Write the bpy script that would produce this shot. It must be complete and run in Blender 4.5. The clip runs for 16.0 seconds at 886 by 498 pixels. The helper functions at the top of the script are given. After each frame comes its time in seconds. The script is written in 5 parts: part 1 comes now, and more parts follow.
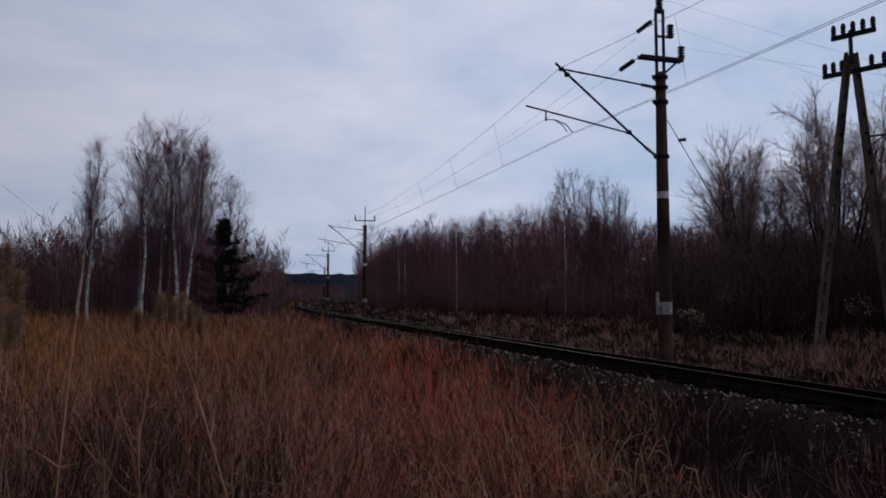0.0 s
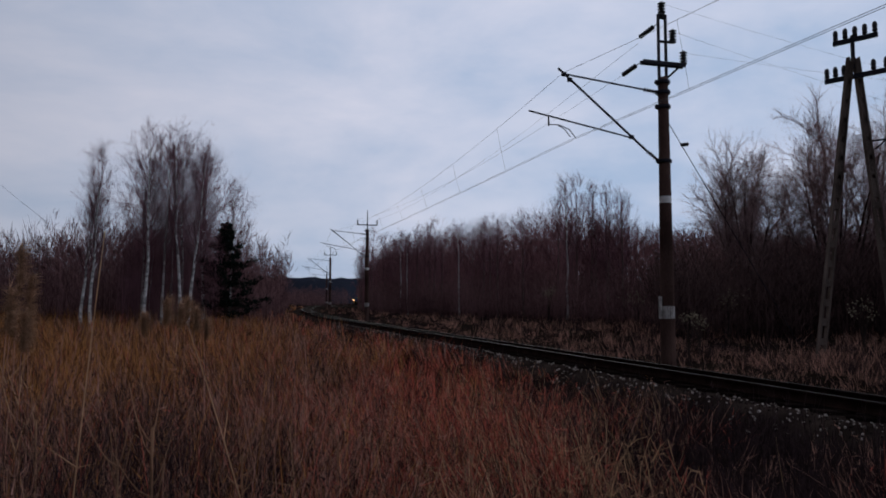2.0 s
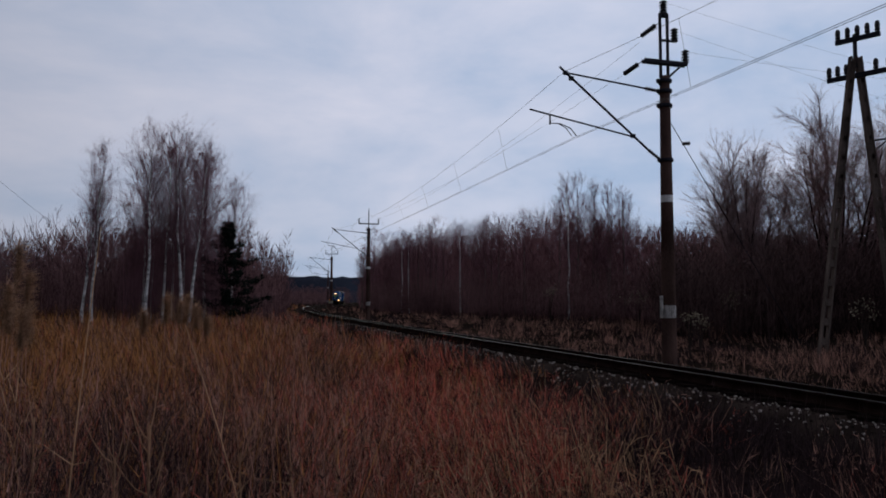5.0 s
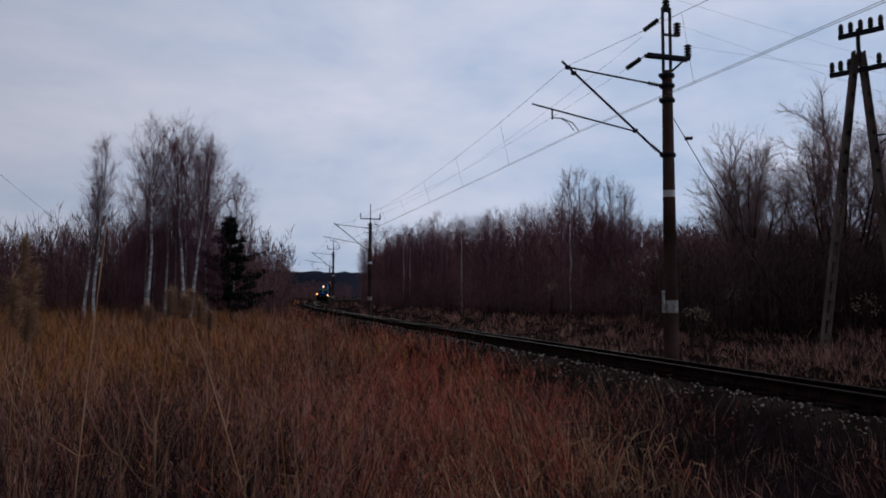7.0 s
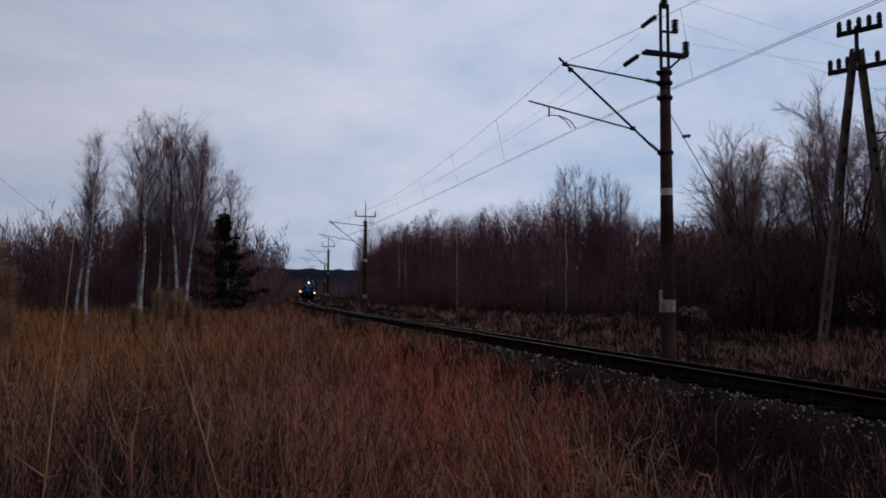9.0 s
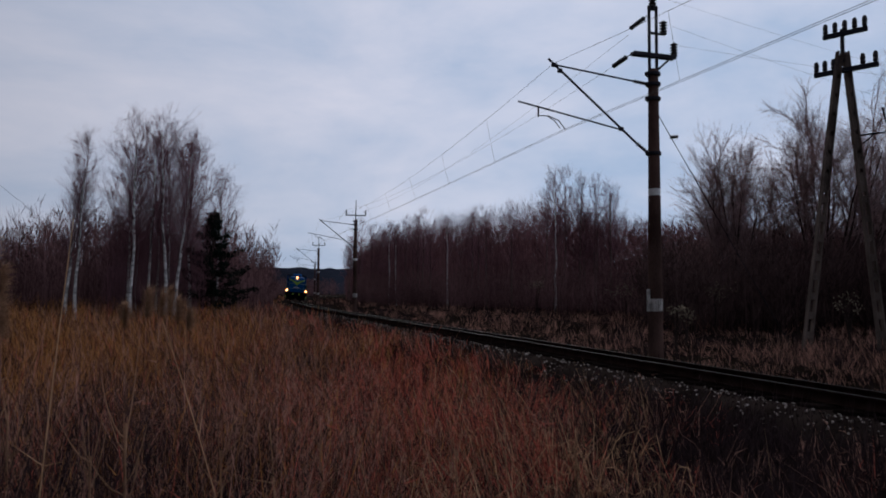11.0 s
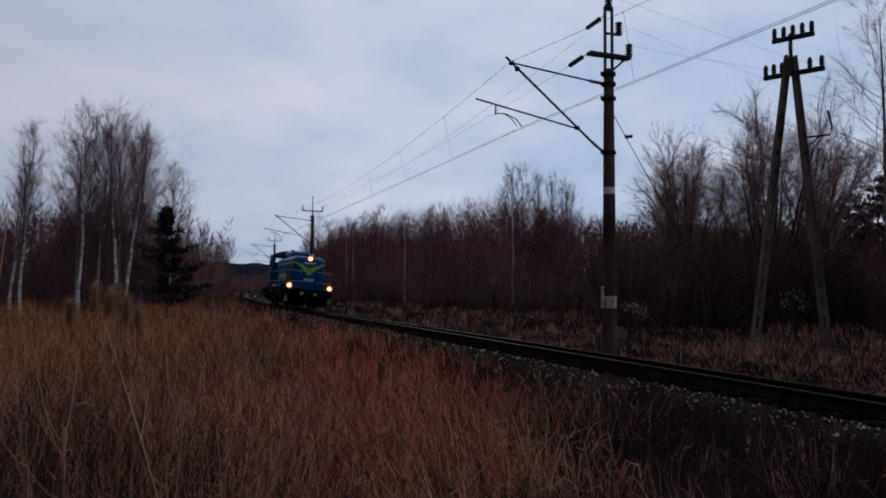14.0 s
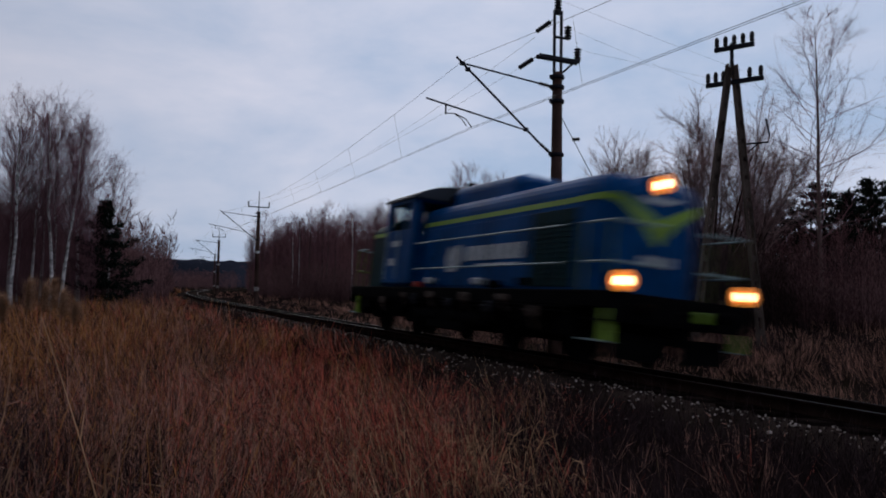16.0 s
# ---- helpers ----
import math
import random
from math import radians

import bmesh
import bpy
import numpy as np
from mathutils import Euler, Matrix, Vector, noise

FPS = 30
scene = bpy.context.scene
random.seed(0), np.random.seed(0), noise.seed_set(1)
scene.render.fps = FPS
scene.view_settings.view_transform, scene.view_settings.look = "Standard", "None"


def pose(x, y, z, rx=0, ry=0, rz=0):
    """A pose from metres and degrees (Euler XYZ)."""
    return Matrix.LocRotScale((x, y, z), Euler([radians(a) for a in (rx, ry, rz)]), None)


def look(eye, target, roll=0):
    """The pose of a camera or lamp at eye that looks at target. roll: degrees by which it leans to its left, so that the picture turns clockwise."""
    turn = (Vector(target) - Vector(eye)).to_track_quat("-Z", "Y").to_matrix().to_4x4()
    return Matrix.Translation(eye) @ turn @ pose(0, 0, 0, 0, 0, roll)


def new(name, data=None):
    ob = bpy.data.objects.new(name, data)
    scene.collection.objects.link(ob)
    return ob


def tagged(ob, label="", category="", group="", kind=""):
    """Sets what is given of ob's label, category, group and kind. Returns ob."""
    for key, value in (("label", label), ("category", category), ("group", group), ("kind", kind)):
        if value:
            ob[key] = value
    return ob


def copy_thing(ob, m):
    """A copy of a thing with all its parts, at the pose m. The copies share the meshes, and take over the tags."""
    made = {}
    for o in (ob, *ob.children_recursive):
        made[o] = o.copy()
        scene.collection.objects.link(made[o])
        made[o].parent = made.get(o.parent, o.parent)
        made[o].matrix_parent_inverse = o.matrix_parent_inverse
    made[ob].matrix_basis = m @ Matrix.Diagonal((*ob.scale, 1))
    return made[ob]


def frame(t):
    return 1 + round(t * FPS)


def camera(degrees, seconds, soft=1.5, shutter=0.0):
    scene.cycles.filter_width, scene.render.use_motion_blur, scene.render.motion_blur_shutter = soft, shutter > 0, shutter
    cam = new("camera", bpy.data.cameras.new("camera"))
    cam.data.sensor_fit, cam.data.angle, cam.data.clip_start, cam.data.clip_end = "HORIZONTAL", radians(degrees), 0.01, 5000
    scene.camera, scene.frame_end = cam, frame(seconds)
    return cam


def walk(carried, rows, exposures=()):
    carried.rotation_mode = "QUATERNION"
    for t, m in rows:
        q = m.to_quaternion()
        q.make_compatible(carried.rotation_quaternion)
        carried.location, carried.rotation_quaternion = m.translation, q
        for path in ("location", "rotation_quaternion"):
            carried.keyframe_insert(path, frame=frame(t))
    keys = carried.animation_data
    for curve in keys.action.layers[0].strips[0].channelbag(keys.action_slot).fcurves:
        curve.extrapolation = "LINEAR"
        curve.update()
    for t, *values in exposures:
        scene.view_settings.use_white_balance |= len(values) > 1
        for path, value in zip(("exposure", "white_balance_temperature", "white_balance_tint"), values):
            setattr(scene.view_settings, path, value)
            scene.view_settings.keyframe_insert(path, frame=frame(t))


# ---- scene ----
# The camera: held in the hand on the field beside the line, turning with the engine
cam = camera(62.0, 16.0, soft=1.8, shutter=0.9)
PATH = [
    (0, pose(0.000, 0.000, 1.300, 93.727, 0.000, 0.000)),
    (0.5, pose(-0.021, -0.037, 1.284, 93.563, -0.092, -0.268)),
    (1, pose(-0.024, -0.041, 1.294, 93.611, -0.036, -0.145)),
    (1.5, pose(-0.027, -0.039, 1.298, 93.636, -0.017, 0.139)),
    (2, pose(-0.033, -0.059, 1.297, 94.057, -0.040, 0.143)),
    (2.5, pose(-0.014, -0.043, 1.287, 93.784, 0.046, 0.078)),
    (3, pose(-0.023, -0.039, 1.283, 93.742, 0.006, 0.135)),
    (3.5, pose(-0.037, -0.058, 1.305, 93.817, -0.115, 0.163)),
    (4, pose(-0.025, -0.042, 1.286, 94.008, -0.185, 0.218)),
    (6.5, pose(-0.018, -0.035, 1.294, 93.755, -0.078, 0.309)),
    (7, pose(-0.035, -0.041, 1.280, 93.612, -0.176, 0.364)),
    (7.5, pose(-0.030, -0.036, 1.281, 93.712, -0.201, 0.525)),
    (8, pose(-0.021, -0.041, 1.285, 93.836, -0.229, 0.553)),
    (8.5, pose(-0.016, -0.041, 1.293, 93.617, -0.156, 0.313)),
    (9, pose(-0.039, 0.173, 1.321, 93.419, -0.234, -0.005)),
    (11.5, pose(-0.011, 0.045, 1.303, 93.334, -0.400, -1.307)),
    (12, pose(-0.008, 0.073, 1.302, 93.153, -0.410, -2.007)),
    (12.5, pose(-0.010, 0.064, 1.306, 93.048, -0.479, -2.230)),
    (13, pose(0.006, 0.080, 1.314, 92.930, -0.589, -3.105)),
    (13.5, pose(-0.005, 0.090, 1.311, 93.133, -0.461, -3.647)),
    (14, pose(0.013, 0.082, 1.321, 93.110, -0.478, -4.030)),
    (14.5, pose(0.008, 0.072, 1.317, 93.345, -0.595, -4.875)),
    (15, pose(0.006, 0.081, 1.324, 93.041, -0.640, -5.748)),
    (15.5, pose(0.025, 0.087, 1.323, 92.886, -0.883, -7.190)),
    (16, pose(-0.000, 0.074, 1.321, 93.074, -1.056, -8.120)),
]
walk(cam, PATH)

# ---- world and light: an overcast evening ----
world = bpy.data.worlds.new("evening")
scene.world = world
world.use_nodes = True
wn, wl = world.node_tree.nodes, world.node_tree.links
wn.clear()


def wnode(kind, **inputs):
    n = wn.new(kind)
    for k, v in inputs.items():
        n.inputs[k].default_value = v
    return n


w_out = wnode("ShaderNodeOutputWorld")
w_bg = wnode("ShaderNodeBackground", Strength=1.0)
w_sky = wn.new("ShaderNodeTexSky")
w_sky.sky_type, w_sky.sun_disc = "NISHITA", False
w_sky.sun_elevation, w_sky.sun_rotation = radians(12), radians(170)
w_scale = wn.new("ShaderNodeVectorMath")
w_scale.operation = "SCALE"
w_scale.inputs["Scale"].default_value = 0.06
w_tc = wn.new("ShaderNodeTexCoord")
w_map = wn.new("ShaderNodeMapping")
w_map.inputs["Scale"].default_value = (1.0, 1.0, 2.5)
w_map.inputs["Location"].default_value = (0.35, 0.1, 0.2)
w_n1 = wnode("ShaderNodeTexNoise", Scale=2.1, Detail=6.0, Roughness=0.55, Distortion=0.35)
w_n2 = wnode("ShaderNodeTexNoise", Scale=7.0, Detail=5.0, Roughness=0.6, Distortion=0.2)
w_mixn = wn.new("ShaderNodeMath")
w_mixn.operation = "MULTIPLY_ADD"
w_mixn.inputs[1].default_value = 0.3
w_ramp = wn.new("ShaderNodeValToRGB")
w_ramp.color_ramp.elements[0].position, w_ramp.color_ramp.elements[0].color = 0.46, (0.39, 0.50, 0.70, 1)
w_ramp.color_ramp.elements[1].position, w_ramp.color_ramp.elements[1].color = 0.82, (0.68, 0.70, 0.84, 1)
w_mid = w_ramp.color_ramp.elements.new(0.62)
w_mid.color = (0.53, 0.595, 0.765, 1)
w_mix = wn.new("ShaderNodeMix")
w_mix.data_type = "RGBA"
w_mix.inputs["Factor"].default_value = 0.94
wl.new(w_tc.outputs["Generated"], w_map.inputs["Vector"])
wl.new(w_map.outputs["Vector"], w_n1.inputs["Vector"])
wl.new(w_map.outputs["Vector"], w_n2.inputs["Vector"])
wl.new(w_n2.outputs["Fac"], w_mixn.inputs[0])
wl.new(w_n1.outputs["Fac"], w_mixn.inputs[2])
wl.new(w_mixn.outputs[0], w_ramp.inputs["Fac"])
wl.new(w_sky.outputs["Color"], w_scale.inputs[0])
wl.new(w_scale.outputs[0], w_mix.inputs["A"])
wl.new(w_ramp.outputs["Color"], w_mix.inputs["B"])
w_dot = wn.new("ShaderNodeVectorMath")
w_dot.operation = "DOT_PRODUCT"
w_dot.inputs[1].default_value = (0.7, 0.65, 0.29)
w_fade = wnode("ShaderNodeMapRange")
w_fade.interpolation_type = "SMOOTHSTEP"
for k, v in (("From Min", -0.9), ("From Max", 1.0), ("To Min", 0.16), ("To Max", 1.03)):
    w_fade.inputs[k].default_value = v
wl.new(w_tc.outputs["Generated"], w_dot.inputs[0])
wl.new(w_dot.outputs["Value"], w_fade.inputs["Value"])
wl.new(w_fade.outputs["Result"], w_bg.inputs["Strength"])
wl.new(w_mix.outputs["Result"], w_bg.inputs["Color"])
wl.new(w_bg.outputs["Background"], w_out.inputs["Surface"])

sun_data = bpy.data.lights.new("sun", "SUN")
sun_data.energy, sun_data.angle, sun_data.color = 0.5, radians(40), (1.0, 0.93, 0.86)
sun = new("sun", sun_data)
sun.matrix_world = look((-10, 97, 45), (0, 0, 0))


# ---- materials ----
def material(name, colour, rough=0.8, metal=0.0, var=0.35, scale=6.0, fine=60.0, bump=0.2, island=0.0, piece=0.0, second=None, stretch=(1, 1, 1), spec=0.5, through_light=0.0, low=0.36):
    """A surface with stains at one scale, grain at another, relief, and a shade of its own for each island or piece."""
    m = bpy.data.materials.new(name)
    m.use_nodes = True
    n, l = m.node_tree.nodes, m.node_tree.links
    p = n["Principled BSDF"]
    p.inputs["Metallic"].default_value = metal
    p.inputs["Specular IOR Level"].default_value = spec
    tc, mp = n.new("ShaderNodeTexCoord"), n.new("ShaderNodeMapping")
    mp.inputs["Scale"].default_value = stretch
    l.new(tc.outputs["Object"], mp.inputs["Vector"])
    n1, n2 = n.new("ShaderNodeTexNoise"), n.new("ShaderNodeTexNoise")
    n1.inputs["Scale"].default_value, n1.inputs["Detail"].default_value = scale, 5
    n2.inputs["Scale"].default_value, n2.inputs["Detail"].default_value = fine, 3
    l.new(mp.outputs["Vector"], n1.inputs["Vector"])
    l.new(mp.outputs["Vector"], n2.inputs["Vector"])
    ramp = n.new("ShaderNodeValToRGB")
    dark = tuple(c * (1 - var) for c in colour)
    light = second or tuple(min(1, c * (1 + var)) for c in colour)
    ramp.color_ramp.elements[0].position, ramp.color_ramp.elements[0].color = low, (*dark, 1)
    ramp.color_ramp.elements[1].position, ramp.color_ramp.elements[1].color = low + 0.3, (*light, 1)
    fac = n.new("ShaderNodeMath")
    fac.operation = "MULTIPLY_ADD"
    fac.inputs[1].default_value = 0.35
    l.new(n2.outputs["Fac"], fac.inputs[0])
    l.new(n1.outputs["Fac"], fac.inputs[2])
    shift = n.new("ShaderNodeMath")
    shift.operation = "SUBTRACT"
    shift.inputs[1].default_value = 0.17
    l.new(fac.outputs[0], shift.inputs[0])
    last = shift.outputs[0]
    for amount, node, sock in ((island, "ShaderNodeNewGeometry", "Random Per Island"), (piece, "ShaderNodeObjectInfo", "Random")):
        if amount:
            g, a = n.new(node), n.new("ShaderNodeMath")
            a.operation = "MULTIPLY_ADD"
            a.inputs[1].default_value = amount
            l.new(g.outputs[sock], a.inputs[0])
            sub = n.new("ShaderNodeMath")
            sub.operation = "SUBTRACT"
            sub.inputs[1].default_value = amount / 2
            l.new(last, sub.inputs[0])
            l.new(sub.outputs[0], a.inputs[2])
            last = a.outputs[0]
    l.new(last, ramp.inputs["Fac"])
    l.new(ramp.outputs["Color"], p.inputs["Base Color"])
    rr = n.new("ShaderNodeMapRange")
    rr.inputs["To Min"].default_value, rr.inputs["To Max"].default_value = max(0.05, rough - 0.12), min(1, rough + 0.12)
    l.new(n2.outputs["Fac"], rr.inputs["Value"])
    l.new(rr.outputs["Result"], p.inputs["Roughness"])
    if bump:
        b = n.new("ShaderNodeBump")
        b.inputs["Strength"].default_value, b.inputs["Distance"].default_value = bump, 0.02
        l.new(n2.outputs["Fac"], b.inputs["Height"])
        l.new(b.outputs["Normal"], p.inputs["Normal"])
    if through_light:
        tr, mx = n.new("ShaderNodeBsdfTranslucent"), n.new("ShaderNodeMixShader")
        mx.inputs["Fac"].default_value = through_light
        l.new(ramp.outputs["Color"], tr.inputs["Color"])
        l.new(p.outputs["BSDF"], mx.inputs[1])
        l.new(tr.outputs["BSDF"], mx.inputs[2])
        l.new(mx.outputs["Shader"], n["Material Output"].inputs["Surface"])
    return m


def glow(name, colour, strength):
    m = bpy.data.materials.new(name)
    m.use_nodes = True
    p = m.node_tree.nodes["Principled BSDF"]
    p.inputs["Base Color"].default_value = (*colour, 1)
    p.inputs["Emission Color"].default_value = (*colour, 1)
    p.inputs["Emission Strength"].default_value = strength
    return m


M_SOIL = material("soil", (0.016, 0.011, 0.008), 0.95, var=0.5, scale=0.35, fine=9, bump=0.5, spec=0.0)
M_BALLAST = material("ballast_bed", (0.024, 0.017, 0.014), 0.95, var=0.5, scale=1.2, fine=22, bump=0.8, spec=0.0)
M_STONE = material("ballast_stone", (0.05, 0.038, 0.033), 0.9, var=0.6, scale=0.8, fine=30, bump=0.3, island=1.2, second=(0.5, 0.42, 0.38), spec=0.0, low=0.55)
M_RAIL = material("rusty_rail", (0.018, 0.010, 0.008), 0.85, 0.0, var=0.4, scale=4, fine=70, spec=0.0)
M_RAILTOP = material("worn_rail_head", (0.013, 0.010, 0.009), 0.45, 0.0, spec=0.055, var=0.3, scale=5, fine=90, bump=0.05)
M_SLEEPER = material("tarred_sleeper", (0.010, 0.007, 0.006), 0.9, var=0.4, scale=3, fine=40, piece=0.4, stretch=(1, 6, 6), spec=0.0)
M_CONCRETE = material("weathered_concrete", (0.082, 0.048, 0.04), 0.9, var=0.45, scale=1.3, fine=35, bump=0.35, stretch=(1, 1, 0.35), spec=0.0)
M_PALECONC = material("grey_concrete", (0.115, 0.088, 0.076), 0.9, var=0.45, scale=1.6, fine=35, bump=0.35, stretch=(1, 1, 0.4), spec=0.0)
M_WHITE = material("flaked_white_paint", (0.34, 0.31, 0.29), 0.8, var=0.5, scale=5, fine=50, bump=0.2, spec=0.2)
M_STEEL = material("dark_painted_steel", (0.016, 0.016, 0.024), 0.7, 0.0, var=0.3, scale=5, fine=60, spec=0.2)
M_PORC = material("brown_porcelain", (0.014, 0.010, 0.012), 0.4, var=0.3, scale=9, fine=50, bump=0, spec=0.3)
M_WIRE = material("wire", (0.05, 0.045, 0.05), 0.6, 0.0, var=0.2, scale=3, fine=40, bump=0, spec=0.2)
M_BIRCH = material("birch_bark", (0.58, 0.54, 0.52), 0.85, var=0.65, scale=2.6, fine=22, bump=0.3, second=(0.82, 0.78, 0.75), stretch=(1, 1, 1.5), spec=0.2)
M_BARK = material("grey_bark", (0.05, 0.036, 0.032), 0.95, var=0.45, scale=4, fine=40, bump=0.5, stretch=(1, 1, 0.3), spec=0.0)
M_PALEBARK = material("pale_grey_bark", (0.16, 0.125, 0.11), 0.95, var=0.45, scale=3, fine=40, bump=0.4, stretch=(1, 1, 0.3), spec=0.0)
M_TWIG = material("birch_twigs", (0.17, 0.084, 0.096), 0.9, var=0.4, scale=0.6, fine=8, bump=0, island=0.5, spec=0.0)
M_TWIG2 = material("willow_twigs", (0.29, 0.19, 0.185), 0.9, var=0.4, scale=0.6, fine=8, bump=0, island=0.5, spec=0.0)
M_WOOD = material("thicket_twigs", (0.135, 0.063, 0.066), 0.95, var=0.5, scale=0.12, fine=5, bump=0, island=0.5, spec=0.0)
M_BRUSH = material("brush_twigs", (0.125, 0.066, 0.066), 0.95, var=0.5, scale=0.2, fine=5, bump=0, island=0.5, spec=0.0)
M_HAZEL = material("hazel_twigs", (0.07, 0.042, 0.04), 0.95, var=0.5, scale=0.2, fine=5, bump=0, island=0.5, spec=0.0)
M_NEEDLE = material("pine_needles", (0.010, 0.014, 0.011), 0.8, var=0.5, scale=1.5, fine=12, bump=0, island=0.6, spec=0.0)
# the blue of distance haze is mixed into the ridge's own colour
M_HILL = material("haze_tinted_ridge", (0.021, 0.024, 0.034), 1.0, var=0.3, scale=0.02, fine=0.3, bump=0, spec=0.0)
M_GRASS_RED = material("red_dry_grass", (0.36, 0.07, 0.056), 0.9, second=(0.78, 0.19, 0.13), var=0.8, scale=1.7, fine=6, bump=0, island=0.55, spec=0.0, through_light=0.3)
M_GRASS_TAN = material("tan_dry_grass", (0.36, 0.145, 0.046), 0.9, second=(0.62, 0.28, 0.10), var=0.75, scale=1.5, fine=6, bump=0, island=0.6, spec=0.0, through_light=0.3)
M_GRASS_BROWN = material("brown_dead_grass", (0.14, 0.07, 0.058), 0.9, second=(0.58, 0.31, 0.235), var=0.8, scale=1.7, fine=6, bump=0, island=0.7, spec=0.0, through_light=0.25)
# dead grass and weeds; part of the darkness is shade put into the colour
M_GRASS_DARK = material("shade_toned_dead_grass", (0.034, 0.022, 0.023), 0.9, var=0.55, scale=0.5, fine=5, bump=0, island=0.7, spec=0.0, through_light=0.15)
M_LEAF = material("withered_leaf", (0.26, 0.21, 0.155), 0.85, var=0.4, scale=2, fine=20, bump=0, island=0.6, spec=0.1, through_light=0.3)
M_FRESHWHITE = material("white_paint", (0.66, 0.64, 0.62), 0.7, var=0.2, scale=5, fine=50, bump=0.1, spec=0.2)
M_PLUME = material("brown_plume", (0.40, 0.235, 0.145), 0.9, var=0.4, scale=2, fine=20, bump=0, island=0.6, spec=0.0, through_light=0.3)
M_STRAW = material("pale_straw", (0.54, 0.33, 0.19), 0.85, var=0.4, scale=2, fine=20, bump=0, island=0.6, spec=0.1, through_light=0.25)


# ---- building helpers ----
def mesh_of(name, bm, mat, smooth=False):
    me = bpy.data.meshes.new(name)
    bm.normal_update()
    bm.to_mesh(me)
    bm.free()
    for mm in mat if isinstance(mat, (list, tuple)) else [mat]:
        me.materials.append(mm)
    if smooth:
        for f in me.polygons:
            f.use_smooth = True
    return me


def part(name, bm, mat, parent, label="", smooth=False):
    ob = new(name, mesh_of(name, bm, mat, smooth))
    ob.parent = parent
    return tagged(ob, label)


def thing(name, label, category, group="", at=None):
    ob = new(name)
    ob.empty_display_size = 0.2
    if at is not None:
        ob.matrix_basis = at
    return tagged(ob, label, category, group)


def array_mesh(name, verts, faces, mat):
    """A mesh from arrays of vertices and of triangles or quads."""
    me = bpy.data.meshes.new(name)
    v, f = np.asarray(verts, dtype=np.float32), np.asarray(faces, dtype=np.int32)
    k = f.shape[1]
    me.vertices.add(len(v))
    me.vertices.foreach_set("co", v.ravel())
    me.loops.add(f.size)
    me.loops.foreach_set("vertex_index", f.ravel())
    me.polygons.add(len(f))
    me.polygons.foreach_set("loop_start", np.arange(0, f.size, k, dtype=np.int32))
    me.polygons.foreach_set("loop_total", np.full(len(f), k, dtype=np.int32))
    me.update(calc_edges=True)
    for mm in mat if isinstance(mat, (list, tuple)) else [mat]:
        me.materials.append(mm)
    return me


def box(bm, c, s, bevel=0.0, m=None, seg=1):
    r = bmesh.ops.create_cube(bm, size=1.0, matrix=(m or Matrix()) @ Matrix.Translation(c) @ Matrix.Diagonal((*s, 1)))
    if bevel:
        edges = list({e for v in r["verts"] for e in v.link_edges})
        bmesh.ops.bevel(bm, geom=edges, offset=bevel, segments=seg, profile=0.5, affect="EDGES")
    return bm


def tube(bm, a, b, r0, r1=None, n=8, caps=True):
    a, b = Vector(a), Vector(b)
    d = b - a
    q = d.to_track_quat("Z", "Y").to_matrix().to_4x4()
    bmesh.ops.create_cone(bm, cap_ends=caps, segments=n, radius1=r0, radius2=r0 if r1 is None else r1, depth=d.length, matrix=Matrix.Translation((a + b) / 2) @ q)
    return bm


def pipe(bm, pts, r, n=6):
    """One bent tube through the points."""
    rings, pts = [], [Vector(p) for p in pts]
    for i, p in enumerate(pts):
        d = (pts[min(i + 1, len(pts) - 1)] - pts[max(i - 1, 0)]).normalized()
        q = d.to_track_quat("Z", "Y").to_matrix()
        rings.append([bm.verts.new(p + q @ Vector((r * math.cos(a), r * math.sin(a), 0))) for a in (math.tau * k / n for k in range(n))])
    for r0, r1 in zip(rings, rings[1:]):
        for k in range(n):
            bm.faces.new((r0[k], r0[(k + 1) % n], r1[(k + 1) % n], r1[k]))
    bm.faces.new(rings[0][::-1])
    bm.faces.new(rings[-1])
    return bm


def lathe(bm, profile, n=12, m=None):
    """Turned round z: profile of (radius, height)."""
    m = m or Matrix()
    rings = [[bm.verts.new(m @ Vector((r * math.cos(math.tau * k / n), r * math.sin(math.tau * k / n), z))) for k in range(n)] for r, z in profile]
    for a, b in zip(rings, rings[1:]):
        for k in range(n):
            bm.faces.new((a[k], a[(k + 1) % n], b[(k + 1) % n], b[k]))
    bm.faces.new(rings[0][::-1])
    bm.faces.new(rings[-1])
    return bm


# ---- the line: a long bend that straightens towards the camera ----
TY = np.arange(-60, 420, 0.5)
TX = np.concatenate([[0], np.cumsum(-np.tan(np.radians(16.6 - 0.084 * np.clip(TY[:-1] + 0.25 - 48, 0, 260))) * 0.5)])
TX += 3.73 - np.interp(18.4, TY, TX)
TS = np.concatenate([[0], np.cumsum(np.hypot(np.diff(TX), np.diff(TY)))])


def on_track(s, off=0.0, z=0.0):
    """The place s metres along the line, off metres to its far side, and the way of the line there."""
    x, y = np.interp(s, TS, TX), np.interp(s, TS, TY)
    dx, dy = np.interp(s + 0.5, TS, TX) - np.interp(s - 0.5, TS, TX), np.interp(s + 0.5, TS, TY) - np.interp(s - 0.5, TS, TY)
    k = math.hypot(dx, dy)
    dx, dy = dx / k, dy / k
    return Vector((x + dy * off, y - dx * off, z)), Vector((dx, dy, 0))


CANT = math.tan(radians(5.2))


def s_at(y):
    return float(np.interp(y, TY, TS))


def off_track(x, y):
    """Sideways distance from the line, about; positive on the far side."""
    tx = np.interp(y, TY, TX)
    h = np.radians(16.6 - 0.084 * np.clip(y - 48, 0, 260))
    return (x - tx) * np.cos(h)


